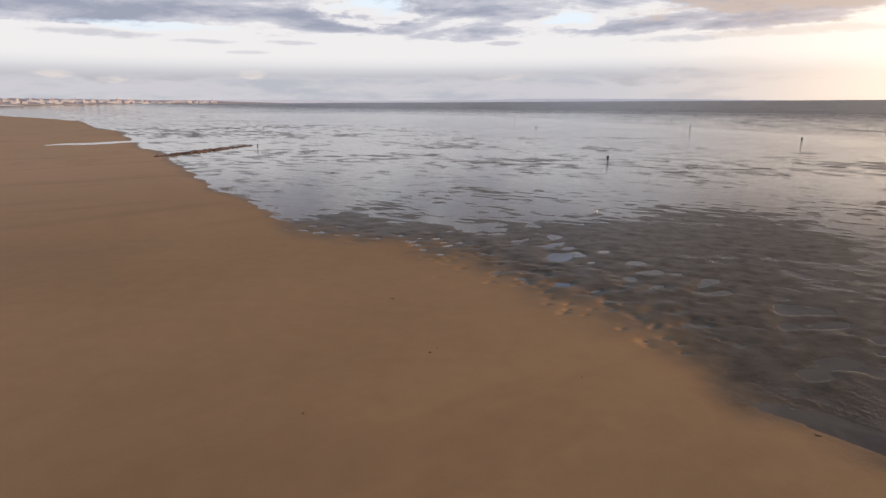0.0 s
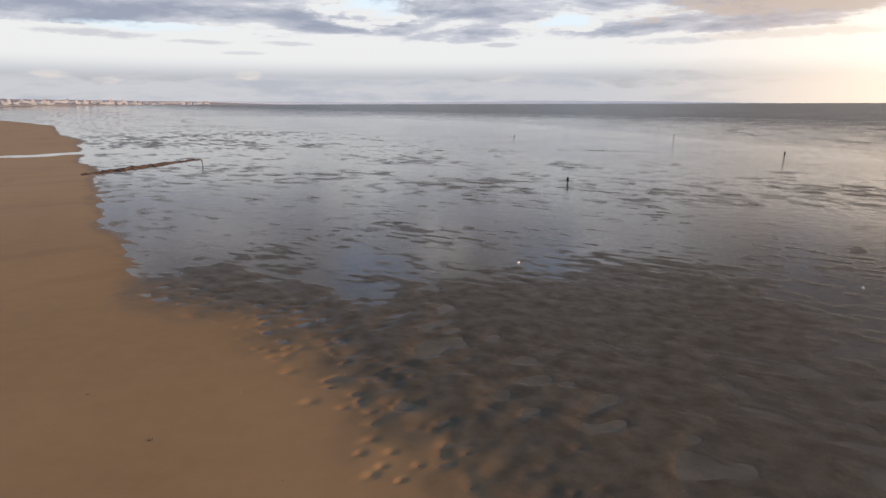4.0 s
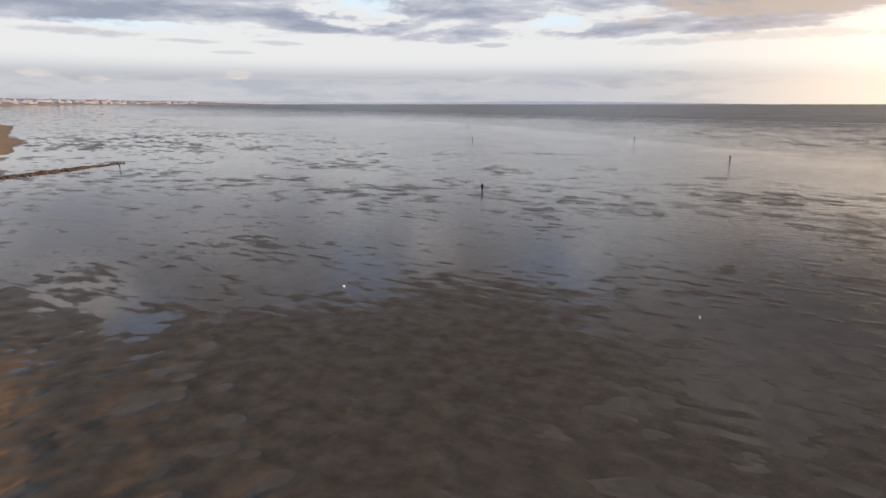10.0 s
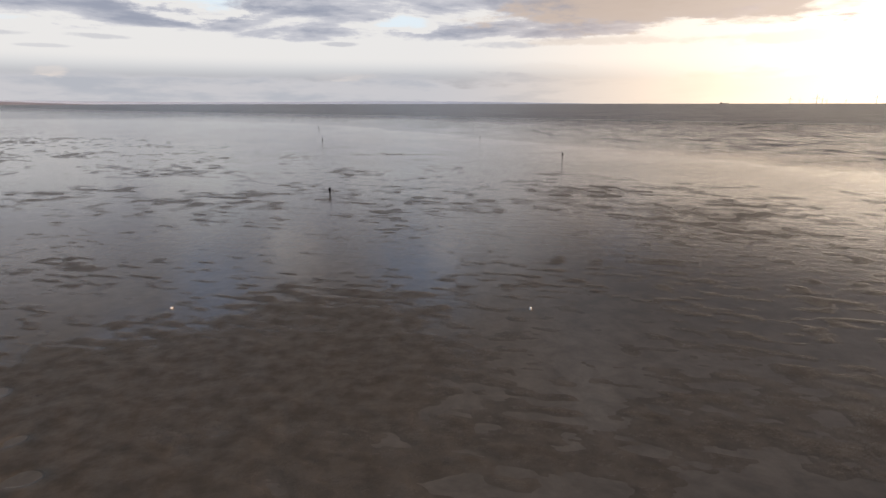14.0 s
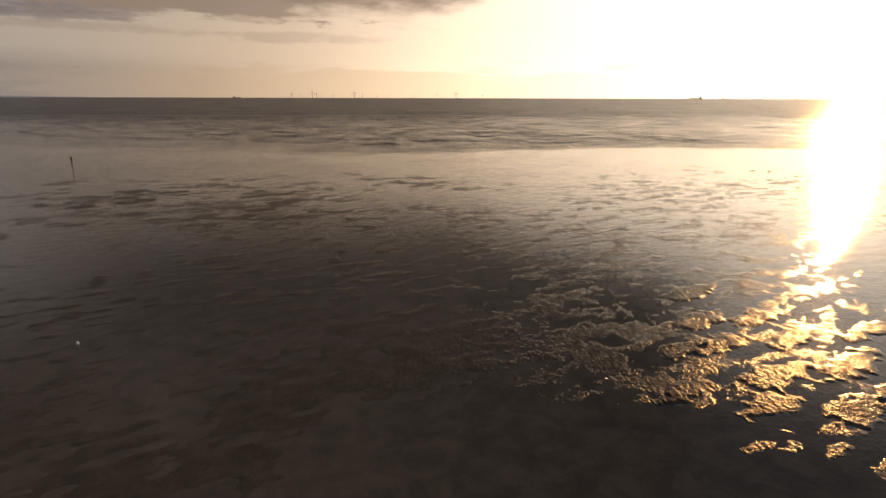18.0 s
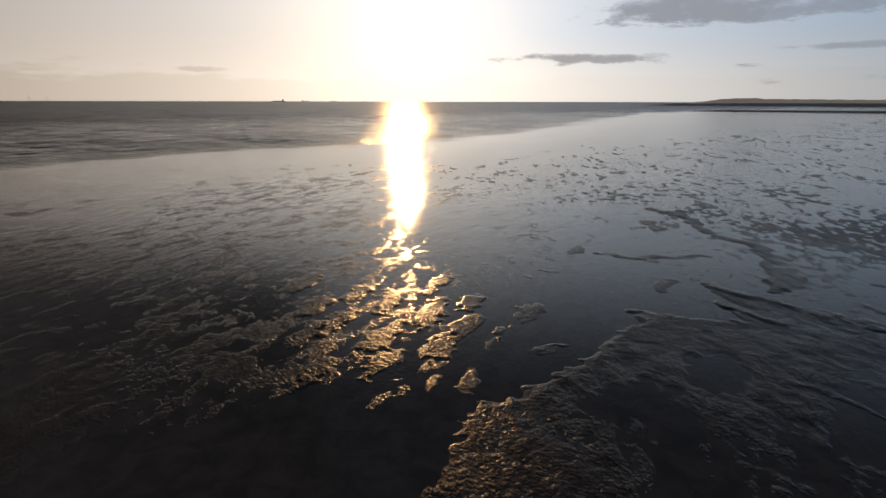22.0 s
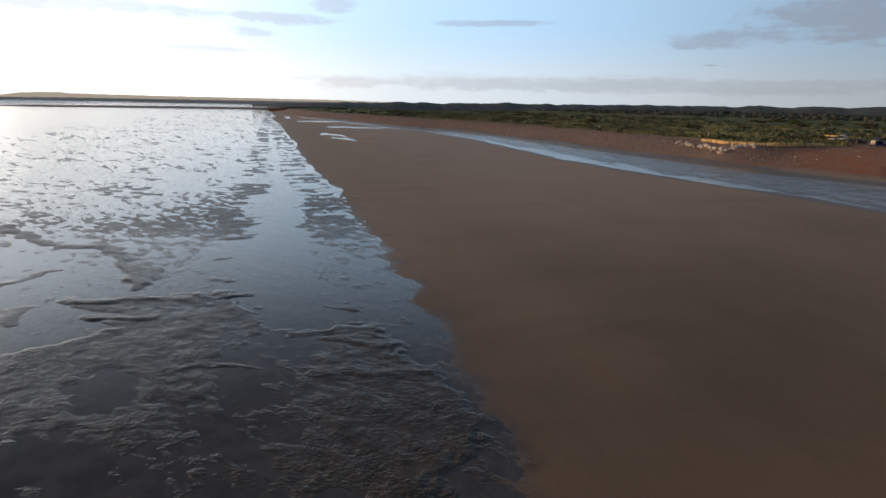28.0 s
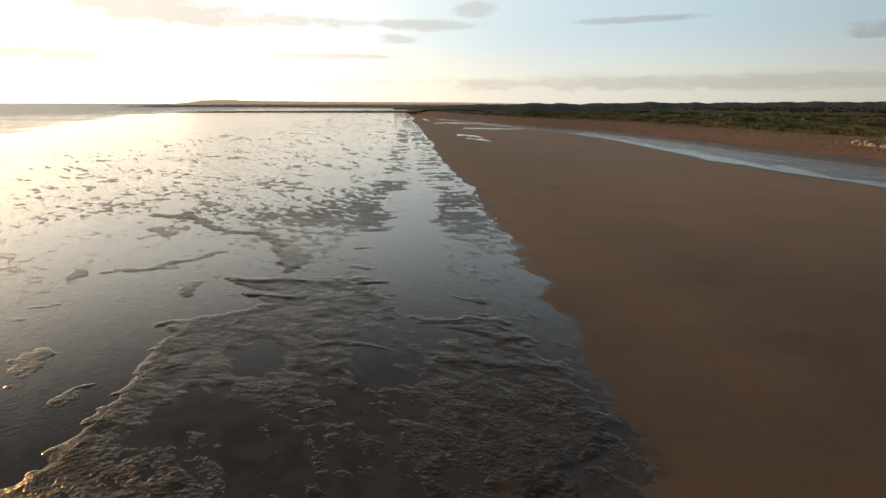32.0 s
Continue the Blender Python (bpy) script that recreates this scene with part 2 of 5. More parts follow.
# ---- materials ----
def material(name, rough=0.6, metal=0.0, ior=1.45):
    mat = bpy.data.materials.new(name)
    mat.use_nodes = True
    N = Nodes(mat.node_tree)
    bsdf = N.node("ShaderNodeBsdfPrincipled", {"Roughness": rough, "Metallic": metal, "IOR": ior})
    N.node("ShaderNodeOutputMaterial", [bsdf.outputs[0]])
    where = N.node("ShaderNodeNewGeometry").outputs["Position"]
    return mat, N, bsdf, where


def bump(N, bsdf, height, strength, distance):
    b = N.node("ShaderNodeBump", {"Strength": strength, "Distance": distance, "Height": height})
    N.put(bsdf.inputs["Normal"], b.outputs[0])


def plain(name, col, rough=0.6, metal=0.0, vary=0.25, scale=3.0, relief=0.0):
    """A worn, slightly uneven coat of one colour."""
    mat, N, b, where = material(name, rough, metal)
    n = N.noise(where, scale, 5.0, 0.6)
    fine = N.noise(where, scale * 9, 3.0, 0.6)
    f = N.add(N.mul(n, 0.7), N.mul(fine, 0.3))
    rnd = N.node("ShaderNodeObjectInfo").outputs["Random"]
    f = N.add(f, N.mul(N.sub(rnd, 0.5), 0.3))
    dark = tuple(c * (1 - vary) for c in col)
    light = tuple(min(1, c * (1 + vary)) for c in col)
    N.put(b.inputs["Base Color"], N.mix(N.step(f, 0.3, 0.7), dark, light))
    N.put(b.inputs["Roughness"], N.lin(fine, 0.3, 0.7, rough * 0.85, min(1, rough * 1.15)))
    if relief:
        bump(N, b, f, 0.7, relief)
    return mat


def ground_material():
    mat, N, b, where = material("beach_ground", 0.6)
    dry = N.node("ShaderNodeAttribute", attribute_name="dry").outputs["Fac"]
    rub = N.node("ShaderNodeAttribute", attribute_name="rubble").outputs["Fac"]
    grass = N.node("ShaderNodeAttribute", attribute_name="grass").outputs["Fac"]
    x, y, z = N.xyz(where)[0], N.xyz(where)[1], N.xyz(where)[2]
    big = N.noise(where, 0.035, 4.0, 0.55)
    mid = N.noise(where, 0.6, 5.0, 0.6)
    fine = N.noise(where, 9.0, 4.0, 0.65)
    grain = N.noise(where, 60.0, 2.0, 0.6)
    # wet flat: grey brown silt, darker where the film of water stands
    silt = N.mix(N.step(N.add(N.mul(mid, 0.6), N.mul(fine, 0.4)), 0.35, 0.65), (0.048, 0.041, 0.034), (0.098, 0.083, 0.067))
    calm = N.step(N.sub(y, N.mul(x, 0.25)), -12.0, 20.0)                      # sandier to the south
    silt = N.mix(calm, silt, N.mix(N.step(N.add(N.mul(mid, 0.85), N.mul(fine, 0.15)), 0.30, 0.70), (0.086, 0.070, 0.053), (0.132, 0.108, 0.082)))
    # upper sand: warm brown; northern sand greyer, with lower exposure painted into its colour
    sand = N.mix(N.step(N.add(N.mul(big, 0.7), N.mul(mid, 0.3)), 0.3, 0.7), (0.290, 0.172, 0.080), (0.375, 0.225, 0.108))
    sand_north = N.mix(N.step(N.add(N.mul(big, 0.8), N.mul(mid, 0.2)), 0.3, 0.7), (0.128, 0.086, 0.050), (0.178, 0.118, 0.068))
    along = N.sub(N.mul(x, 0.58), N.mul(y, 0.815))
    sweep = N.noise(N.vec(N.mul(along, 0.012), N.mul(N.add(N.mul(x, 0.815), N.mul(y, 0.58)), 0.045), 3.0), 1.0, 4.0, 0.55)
    sand_north = N.mix(N.mul(N.step(sweep, 0.46, 0.66), 0.45), sand_north, (0.212, 0.150, 0.095))
    # lightened farther north: sheen at grazing view put into the colour
    sand_north = N.mix(N.mul(N.step(N.add(along, N.mul(big, 60.0)), 30.0, 170.0), 0.80), sand_north, (0.430, 0.290, 0.168))
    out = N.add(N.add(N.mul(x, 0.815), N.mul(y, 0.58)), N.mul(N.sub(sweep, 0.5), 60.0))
    sand_north = N.mix(N.mul(N.step(out, -75.0, -22.0), N.step(along, 45.0, 150.0, 0.0, 0.7)), sand_north, (0.300, 0.188, 0.094))   # paler strip beside the flat
    sand = N.mix(N.step(N.add(along, N.mul(big, 30.0)), 5.0, 45.0), sand, sand_north)
    # far southern sand paler: its brightness at low viewing angles painted in
    sand = N.mix(N.mul(N.step(N.add(along, N.mul(big, 30.0)), -40.0, -150.0), 0.75), sand, (0.47, 0.300, 0.165))
    sand = N.mix(N.step(z, 0.80, 1.30), sand, (0.27, 0.20, 0.145))
    sand = N.mix(N.mul(N.step(fine, 0.45, 0.75), 0.16), sand, (0.42, 0.27, 0.15))
    tide = N.noise(N.vec(N.mul(along, 0.03), N.mul(N.add(N.mul(x, 0.815), N.mul(y, 0.58)), 0.10), 0.0), 1.0, 5.0, 0.55)
    sand = N.mix(N.mul(N.step(tide, 0.52, 0.72), 0.22), sand, (0.27, 0.150, 0.070))
    drift = N.noise(N.vec(N.mul(N.add(N.mul(x, 0.80), N.mul(y, 0.60)), 0.022), N.mul(N.sub(N.mul(y, 0.80), N.mul(x, 0.60)), 0.11), 7.0), 1.0, 4.0, 0.55)
    sand = N.mix(N.mul(N.step(drift, 0.54, 0.66), 0.30), sand, N.mix(0.5, sand, (0.12, 0.065, 0.03)))
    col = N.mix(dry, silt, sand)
    red = N.mix(N.step(fine, 0.35, 0.65), (0.27, 0.108, 0.064), (0.335, 0.180, 0.118))
    red = N.mix(N.step(N.noise(where, 0.25, 4.0, 0.6), 0.45, 0.65), red, (0.27, 0.19, 0.14))
    red = N.mix(N.step(N.noise(where, 2.5, 3.0, 0.6), 0.58, 0.72), red, (0.34, 0.25, 0.19))
    pink = N.mix(N.step(N.noise(where, 1.4, 4.0, 0.65), 0.40, 0.62), (0.175, 0.148, 0.134), (0.31, 0.255, 0.23))
    red = N.mix(N.mul(N.step(N.add(along, N.mul(big, 60.0)), 165.0, 225.0), 0.95), red, pink)
    col = N.mix(rub, col, red)
    green = N.mix(N.step(N.noise(where, 0.05, 5.0, 0.6), 0.35, 0.65), (0.085, 0.112, 0.048), (0.160, 0.170, 0.085))
    green = N.mix(N.step(N.noise(where, 0.16, 6.0, 0.65), 0.52, 0.70), green, (0.21, 0.165, 0.085))
    green = N.mix(N.step(N.noise(where, 0.4, 5.0, 0.65), 0.5, 0.68), green, (0.055, 0.078, 0.032))
    col = N.mix(grass, col, green)
    N.put(b.inputs["Base Color"], col)
    knobs = N.noise(where, 3.2, 3.0, 0.6)
    soak = N.step(N.add(along, N.mul(mid, 12.0)), 20.0, 46.0)                    # silt still soaked, to the north
    soak_near = N.mul(soak, N.step(along, 105.0, 70.0))
    high = N.step(N.add(z, N.mul(N.sub(knobs, 0.5), N.lin(calm, 0, 1, 0.07, 0.022))), N.lin(calm, 0, 1, N.lin(soak, 0, 1, -0.016, -0.026), -0.006), N.lin(calm, 0, 1, N.lin(soak_near, 0, 1, 0.012, 0.045), 0.016))       # 0: film of water, 1: drained
    wet_rough = N.lin(high, 0, 1, 0.10, N.lin(fine, 0.3, 0.7, N.lin(soak, 0, 1, 0.26, 0.20), N.lin(soak, 0, 1, 0.36, 0.30)))
    rough = N.lin(dry, 0, 1, wet_rough, N.step(along, 0.0, 60.0, 0.80, 0.60))
    land_cover = N.m("MAXIMUM", grass, rub)
    N.put(b.inputs["Roughness"], N.lin(land_cover, 0, 1, rough, 0.95))
    N.put(b.inputs["IOR"], N.lin(dry, 0, 1, 1.33, 1.40))
    N.put(b.inputs["Specular IOR Level"], N.lin(land_cover, 0, 1, N.lin(dry, 0, 1, N.lin(high, 0, 1, 0.46, N.lin(mid, 0.35, 0.65, N.lin(soak_near, 0, 1, 0.022, 0.13), N.lin(soak_near, 0, 1, N.lin(calm, 0, 1, 0.045, 0.10), 0.25))), N.step(along, 0.0, 60.0, 0.42, 0.10)), 0.08))
    # ripple marks across the flat, lumps where it has drained
    p1, p2 = N.add(N.mul(x, 0.88), N.mul(y, 0.47)), N.sub(N.mul(y, 0.88), N.mul(x, 0.47))
    marks = N.noise(N.vec(N.mul(p1, 1.2), N.mul(p2, 3.8), 0.0), 1.0, 1.0, 0.5, 0.4)
    cells = N.node("ShaderNodeTexVoronoi", {"Vector": N.node("ShaderNodeVectorMath", [where, N.vmul(N.node("ShaderNodeTexNoise", {"Vector": where, "Scale": 2.0}).outputs["Color"], (0.5, 0.5, 0.5))], operation="ADD").outputs[0], "Scale": 2.7}).outputs["Distance"]
    lumps = N.sub(N.mul(N.noise(where, 5.0, 2.0, 0.6), 0.6), N.mul(cells, 0.55))
    wet_h = N.add(N.mul(N.add(N.mul(marks, 0.8), N.mul(lumps, N.lin(calm, 0, 1, 1.7, 0.35))), N.mul(N.lin(high, 0, 1, 0.03, N.step(N.noise(where, 0.4, 3.0, 0.6), 0.36, 0.64, N.lin(soak, 0, 1, 0.65, 0.14), N.lin(soak, 0, 1, 1.25, 0.45))), N.lin(calm, 0, 1, 1.0, 0.20))), N.mul(grain, 0.02))
    h = N.add(N.mul(wet_h, N.lin(dry, 0, 1, 1.0, 0.10)), N.mul(grain, 0.03))
    h = N.add(h, N.add(N.mul(grass, N.mul(mid, 6.0)), N.mul(rub, N.mul(fine, 2.0))))
    bump(N, b, h, 0.9, 0.085)
    return mat


def water_material(name, chop_h=0.0):
    mat, N, b, where = material(name, 0.06, 0.0, 1.333)
    x, y = N.xyz(where)[0], N.xyz(where)[1]
    s = N.add(N.mul(x, 0.815), N.mul(y, 0.58))
    u = N.sub(N.mul(x, 0.58), N.mul(y, 0.815))
    tone = N.noise(where, 0.03, 4.0, 0.6)
    patch = N.noise(where, 0.5, 6.0, 0.62, 0.4)
    shoal = N.mix(N.step(N.add(N.mul(tone, 0.4), N.mul(patch, 0.6)), 0.33, 0.67), (0.105, 0.090, 0.072), (0.170, 0.143, 0.112))
    south = N.step(N.sub(y, N.mul(x, 0.25)), -12.0, 20.0)                     # sandy shoals to the south, dark silt below the pools elsewhere
    shoal = N.mix(south, N.mix(N.step(patch, 0.35, 0.65), (0.062, 0.055, 0.046), (0.096, 0.084, 0.068)), shoal)
    N.put(b.inputs["Base Color"], shoal)
    N.put(b.inputs["Roughness"], N.lin(tone, 0.3, 0.7, 0.04, 0.10))
    ripple = N.noise(N.vmul(where, (1.0, 1.0, 0.0)), 2.6, 3.0, 0.55)
    p1, p2 = N.add(N.mul(x, 0.88), N.mul(y, -0.47)), N.add(N.mul(y, 0.88), N.mul(x, 0.47))
    drift = N.noise(N.vec(N.mul(p1, 0.22), N.mul(p2, 0.75), 0.0), 1.0, 5.0, 0.6)
    h = N.add(N.mul(ripple, N.mul(N.step(s, -10.0, 90.0, 0.012, 0.026), N.step(u, 60.0, 130.0, 0.8, 2.4))), N.mul(drift, N.step(s, 40.0, 170.0, 0.022, 0.14)))
    if chop_h:
        chop = N.noise(N.vec(N.mul(s, 0.50), N.mul(u, 0.16), 0.0), 1.0, 3.0, 0.55, 0.6)
        crest = N.noise(N.vec(N.mul(s, 0.16), N.mul(u, 0.05), 0.0), 1.0, 4.0, 0.6)
        ragged = N.noise(N.vec(N.mul(s, 0.10), N.mul(u, 0.035), 0.0), 1.0, 5.0, 0.65)
        deeper = N.step(N.add(s, N.mul(N.sub(ragged, 0.5), 42.0)), -121.0, -131.0, 0.10, 1.0)
        deeper = N.mul(deeper, N.step(N.add(s, N.mul(N.sub(ragged, 0.5), 16.0)), -160.0, -150.0, 0.12, 1.0))
        h = N.add(h, N.mul(N.mul(N.add(chop, N.mul(crest, 0.6)), chop_h), deeper))
    bump(N, b, h, 1.0, 1.0)
    return mat


M_GROUND = ground_material()
M_WATER = water_material("shallow_water")
M_RUNNEL = water_material("runnel_water", 0.62)

# ---- the lie of the land ----
# s runs out to sea, square to the shore; u runs along it.
def su(x, y):
    return 0.815 * x + 0.58 * y, 0.58 * x - 0.815 * y


def xy(s, u):
    return 0.815 * s + 0.58 * u, 0.58 * s - 0.815 * u


def hash2(ix, iy, seed):
    h = (ix.astype(np.int64) * 374761393 + iy.astype(np.int64) * 668265263 + seed * 144665) & 0x7FFFFFFF
    h = ((h ^ (h >> 13)) * 1274126177) & 0x7FFFFFFF
    return ((h ^ (h >> 16)) & 0xFFFFFF) / 0xFFFFFF


def vnoise(x, y, seed=0):
    """Smooth value noise, -1 to 1."""
    ix, iy = np.floor(x), np.floor(y)
    fx, fy = x - ix, y - iy
    fx, fy = fx * fx * fx * (fx * (fx * 6 - 15) + 10), fy * fy * fy * (fy * (fy * 6 - 15) + 10)
    a, b = hash2(ix, iy, seed), hash2(ix + 1, iy, seed)
    c, d = hash2(ix, iy + 1, seed), hash2(ix + 1, iy + 1, seed)
    return 2 * (a + (b - a) * fx + (c - a) * fy + (a - b - c + d) * fx * fy) - 1


def fbm(x, y, octaves=4, seed=0, gain=0.5):
    out, amp, tot = 0.0, 1.0, 0.0
    for i in range(octaves):
        out = out + amp * vnoise(x + 17.3 * i, y - 9.1 * i, seed + i)
        tot += amp
        amp, x, y = amp * gain, x * 2.03 + 0.3 * y, y * 2.03 - 0.3 * x
    return out / tot


def smooth(v, lo, hi):
    q = np.clip((v - lo) / (hi - lo), 0, 1)
    return q * q * (3 - 2 * q)


EDGE_U = (-2500, -631, -286, -175, -104, -80, -63, -55.5, -52, -39, -30, -23, -17, -12, -9, 24, 45, 92, 176, 421, 984, 2500)
EDGE_S = (-420, -24, -10, -14.5, -16.3, -14.6, -17.6, -13, -10.0, -10.6, -10.3, -9.9, -10.1, -10.8, -10.5, -15.2, -16.2, -16.7, -14.8, -10, -3, 20)
RUN_U = (-3000, -300, 0, 93, 102, 114, 133, 156, 197, 240, 305, 385, 445, 500, 541, 590, 642, 710, 785, 1000, 3000)
RUN_HI = (-330, -230, -196, -171, -168, -163, -158, -155, -151, -146, -145, -134, -117, -97, -85, -76, -70, -50, -32, -10, 10)
RUN_LO = (-270, -170, -128, -124, -123, -122, -118, -113.5, -111, -113, -116, -111, -100, -86, -77, -70, -64, -45, -28, -8, 12)
BANK = ((16, 3), (23, -4.6), (30.2, -8.4), (31.5, -11.0), (33.2, -14.2), (36.6, -18.7), (39.3, -23.2), (41.9, -26.5), (45.8, -28.2), (43.5, -33.2), (42.2, -37.0), (46.6, -37.8), (44.5, -39.6),
        (51.5, -40.6), (42, -46.6), (34, -46.5), (29, -42), (20, -46), (6, -34), (9, -12))
# crests of small scarps, their half width and height
RIDGES = ((((51.5, -40.4), (47, -43), (42, -46.3), (36, -49)), 0.7, 0.11), (((46.6, -37.7), (43, -39.0), (40, -40.7)), 0.5, 0.09),
          (((48.5, -47.0), (53, -49.6), (58.2, -53.0), (61, -55.6), (65, -57.6), (68.4, -58.4), (72.8, -56.0), (80, -57.5), (92, -62)), 0.9, 0.12), (((62, -56), (57, -55), (50, -50)), 1.3, 0.05),
          (((60, -24), (55.6, -29.8)), 0.8, 0.075), (((64, -36.3), (62.8, -48.2)), 0.9, 0.075), (((66.8, -34.5), (62, -39.5)), 0.8, 0.07), (((54.1, -37.5), (51.5, -35)), 0.9, 0.075),
          (((84.4, -51.2), (79, -50)), 1.2, 0.08), (((95, -58), (88, -60)), 1.3, 0.08), (((58, -22), (52, -25)), 0.7, 0.06), (((70, -33), (66, -30)), 0.9, 0.07),
          (((33, -46), (24, -50)), 0.6, 0.07), (((26, -41), (17, -43)), 0.6, 0.07), (((20, -36), (12, -39)), 0.6, 0.07), (((31, -33), (24, -35.5)), 0.5, 0.06))
# low islands of silt: place, half length, half width, turn in degrees
ISLETS = ((46.9, -18.2, 3.0, 1.5, -35), (38.6, -16.9, 2.1, 1.1, -50), (34.6, -9.6, 2.0, 1.2, -20), (43.5, -4.0, 3.6, 1.4, -35), (38.2, -3.4, 3.0, 1.3, -30), (48.5, -9.0, 4.2, 1.5, -25), (41.0, -8.5, 3.0, 1.5, -30),
          (52.0, 2.5, 4.0, 1.4, -25), (45, 2.6, 3.6, 1.2, -25), (52, -5, 3.6, 1.2, -25), (57, -11, 3.4, 1.2, -30), (37.5, 1.5, 2.6, 0.9, -25), (60, 4, 4.5, 1.4, -25), (33.4, -3.5, 2.4, 0.9, -40), (44.5, -11.6, 3.0, 1.2, -30), (40.6, -12.6, 2.2, 0.9, -35),
          (50.5, -13.2, 2.8, 1.0, -30), (37.0, -7.4, 1.8, 0.9, -30), (47, 0, 3.2, 1.0, -25), (55, -2, 3.4, 1.1, -25), (34.5, -6.8, 1.4, 0.6, -35), (43, -14.6, 1.5, 0.6, -40))
CHANNELS = ((((62, -32), (54, -24), (46, -22), (39, -14), (33.5, -6.5), (29, -1), (25, 5), (20, 12)), 3.6), (((85, -121), (53, -77), (37, -53), (30, -46), (26, -41), (23.3, -33), (18, -24), (13, -20)), 3.2),
            (((28, -20), (24, -19.5), (20, -16)), 2.6), (((33, -29), (31, -26.5)), 1.5))


def polygon_depth(x, y, pts):
    """Signed distance to a polygon, positive inside."""
    best = np.full_like(x, 1e9)
    odd = np.zeros(x.shape, bool)
    for (ax, ay), (bx, by) in zip(pts, pts[1:] + pts[:1]):
        ex, ey = bx - ax, by - ay
        q = np.clip(((x - ax) * ex + (y - ay) * ey) / (ex * ex + ey * ey), 0, 1)
        best = np.minimum(best, np.hypot(x - ax - q * ex, y - ay - q * ey))
        odd ^= ((ay > y) != (by > y)) & (x < (bx - ax) * (y - ay) / (by - ay + 1e-12) + ax)
    return np.where(odd, best, -best)


def line_distance(x, y, pts):
    best = np.full_like(x, 1e9)
    for (ax, ay), (bx, by) in zip(pts, pts[1:]):
        ex, ey = bx - ax, by - ay
        q = np.clip(((x - ax) * ex + (y - ay) * ey) / (ex * ex + ey * ey), 0, 1)
        best = np.minimum(best, np.hypot(x - ax - q * ex, y - ay - q * ey))
    return best


def blob(x, y, cx, cy, r):
    return np.exp(-(((x - cx) ** 2 + (y - cy) ** 2) / (r * r)))


def shore(u, s):
    wob = 0.9 * vnoise(u / 6, s / 9, 3) + 0.5 * vnoise(u / 1.7, s / 2.2, 4)
    return np.interp(u, EDGE_U, EDGE_S) + wob + 3.0 * vnoise(u / 60, u * 0, 5) * smooth(np.abs(u), 60, 200)


def land(x, y):
    """Height of the ground, and how dry, stony, grassy and paved it is."""
    s, u = su(x, y)
    r = np.hypot(x, y)
    d = shore(u, s) - s
    pit = smooth(u, -74, -62) * smooth(u, -14, -26)
    d2 = d + 2.5 * pit
    hi = np.interp(u, RUN_U, RUN_HI) + 2.0 * vnoise(u / 25, u * 0, 6)
    lo = np.interp(u, RUN_U, RUN_LO) + 1.5 * vnoise(u / 18, u * 0, 7) + 0.8 * vnoise(u / 5, u * 0, 77)
    e = hi - 4 - s
    # flat with bars and shallow pools
    ax, ay = 0.88 * x - 0.47 * y, 0.47 * x + 0.88 * y
    az = np.degrees(np.arctan2(x, y + 1e-9))
    north = smooth(az, 92, 112) * (x > 0)
    bars = 0.80 * (fbm(ax / 3.1, ay / 1.35, 4, 11, 0.50) * (1 - north) + fbm(ax / 1.9, ay / 1.1, 4, 18, 0.5) * north) + 0.35 * fbm(ax / 12.0, ay / 5.5, 3, 12, 0.5)
    small = fbm(ax / 2.0, ay / 0.9, 4, 13, 0.5)
    far_d = smooth(r, 70, 130)
    dash = (fbm(ax / 2.3, ay / 0.95, 3, 14, 0.45) * (1 - far_d) + fbm(ax / 3.6, ay / 2.4, 3, 17, 0.5) * far_d) + 0.35 * vnoise(x / 14, y / 14, 16)
    mounds = blob(x, y, -185, 295, 75)
    broad = fbm(x / 38, y / 38, 3, 23)
    patch = fbm(x / 17, y / 11, 3, 24)
    calm = smooth(y - 0.25 * x, -4, 22) * smooth(s, 230, 120)                       # smooth wet southern part
    # how far each part stands above the water, in units of its relief
    lift_sun = -0.06 + 0.10 * patch - 0.45 * smooth(r, 38, 31) - 0.10 * smooth(r, 120, 220)
    lift_north = -0.42 + 0.16 * smooth(r, 70, 130) + 0.18 * patch
    lift_calm = -0.10 - 0.09 * smooth(r, 50, 62) * smooth(r, 125, 95) + 0.16 * patch - 0.10 * smooth(r, 110, 200) + 0.30 * mounds + 0.55 * smooth(r + 5 * patch + 15 * smooth(az, 4, 20), 62, 36) * smooth(az, 52, 38)
    sunward = (0.055 * (bars + lift_sun) + 0.010 * small) * (1 - north) + (0.050 * (bars + lift_north) + 0.006 * small) * north
    flat_h = sunward * (1 - calm) + calm * (0.044 - 0.018 * smooth(r, 60, 130) + 0.02 * mounds) * (dash * (0.45 + 0.55 * smooth(r, 40, 62)) + 0.25 * patch * smooth(r, 62, 40) + lift_calm)
    flat_h = flat_h + calm * smooth(r, 66, 46) * smooth(az, 34, 8) * (0.014 + 0.020 * fbm(ax / 2.6, ay / 1.7, 3, 19, 0.45))
    flat_h = np.where(flat_h > 0, flat_h, flat_h * 0.8)
    flat_h = flat_h - 0.030 * blob(x, y, 12, 8, 12) - 0.02 * blob(x, y, 2, 26, 9) + 0.031 * blob(x, y, 60, -77, 25)
    flat_h = flat_h + 0.020 * blob(x, y, -18, 22, 9) + 0.085 * pit * smooth(d + 2.5 * vnoise(x / 2.5, y / 2.5, 45), -16, -7)
    fade = smooth(r, 500, 120)
    flat_h = flat_h * (0.45 + 0.55 * fade)
    flat_h = flat_h - 0.022 * smooth(s, 110, 200) - 0.5 * smooth(s, 195, 260)
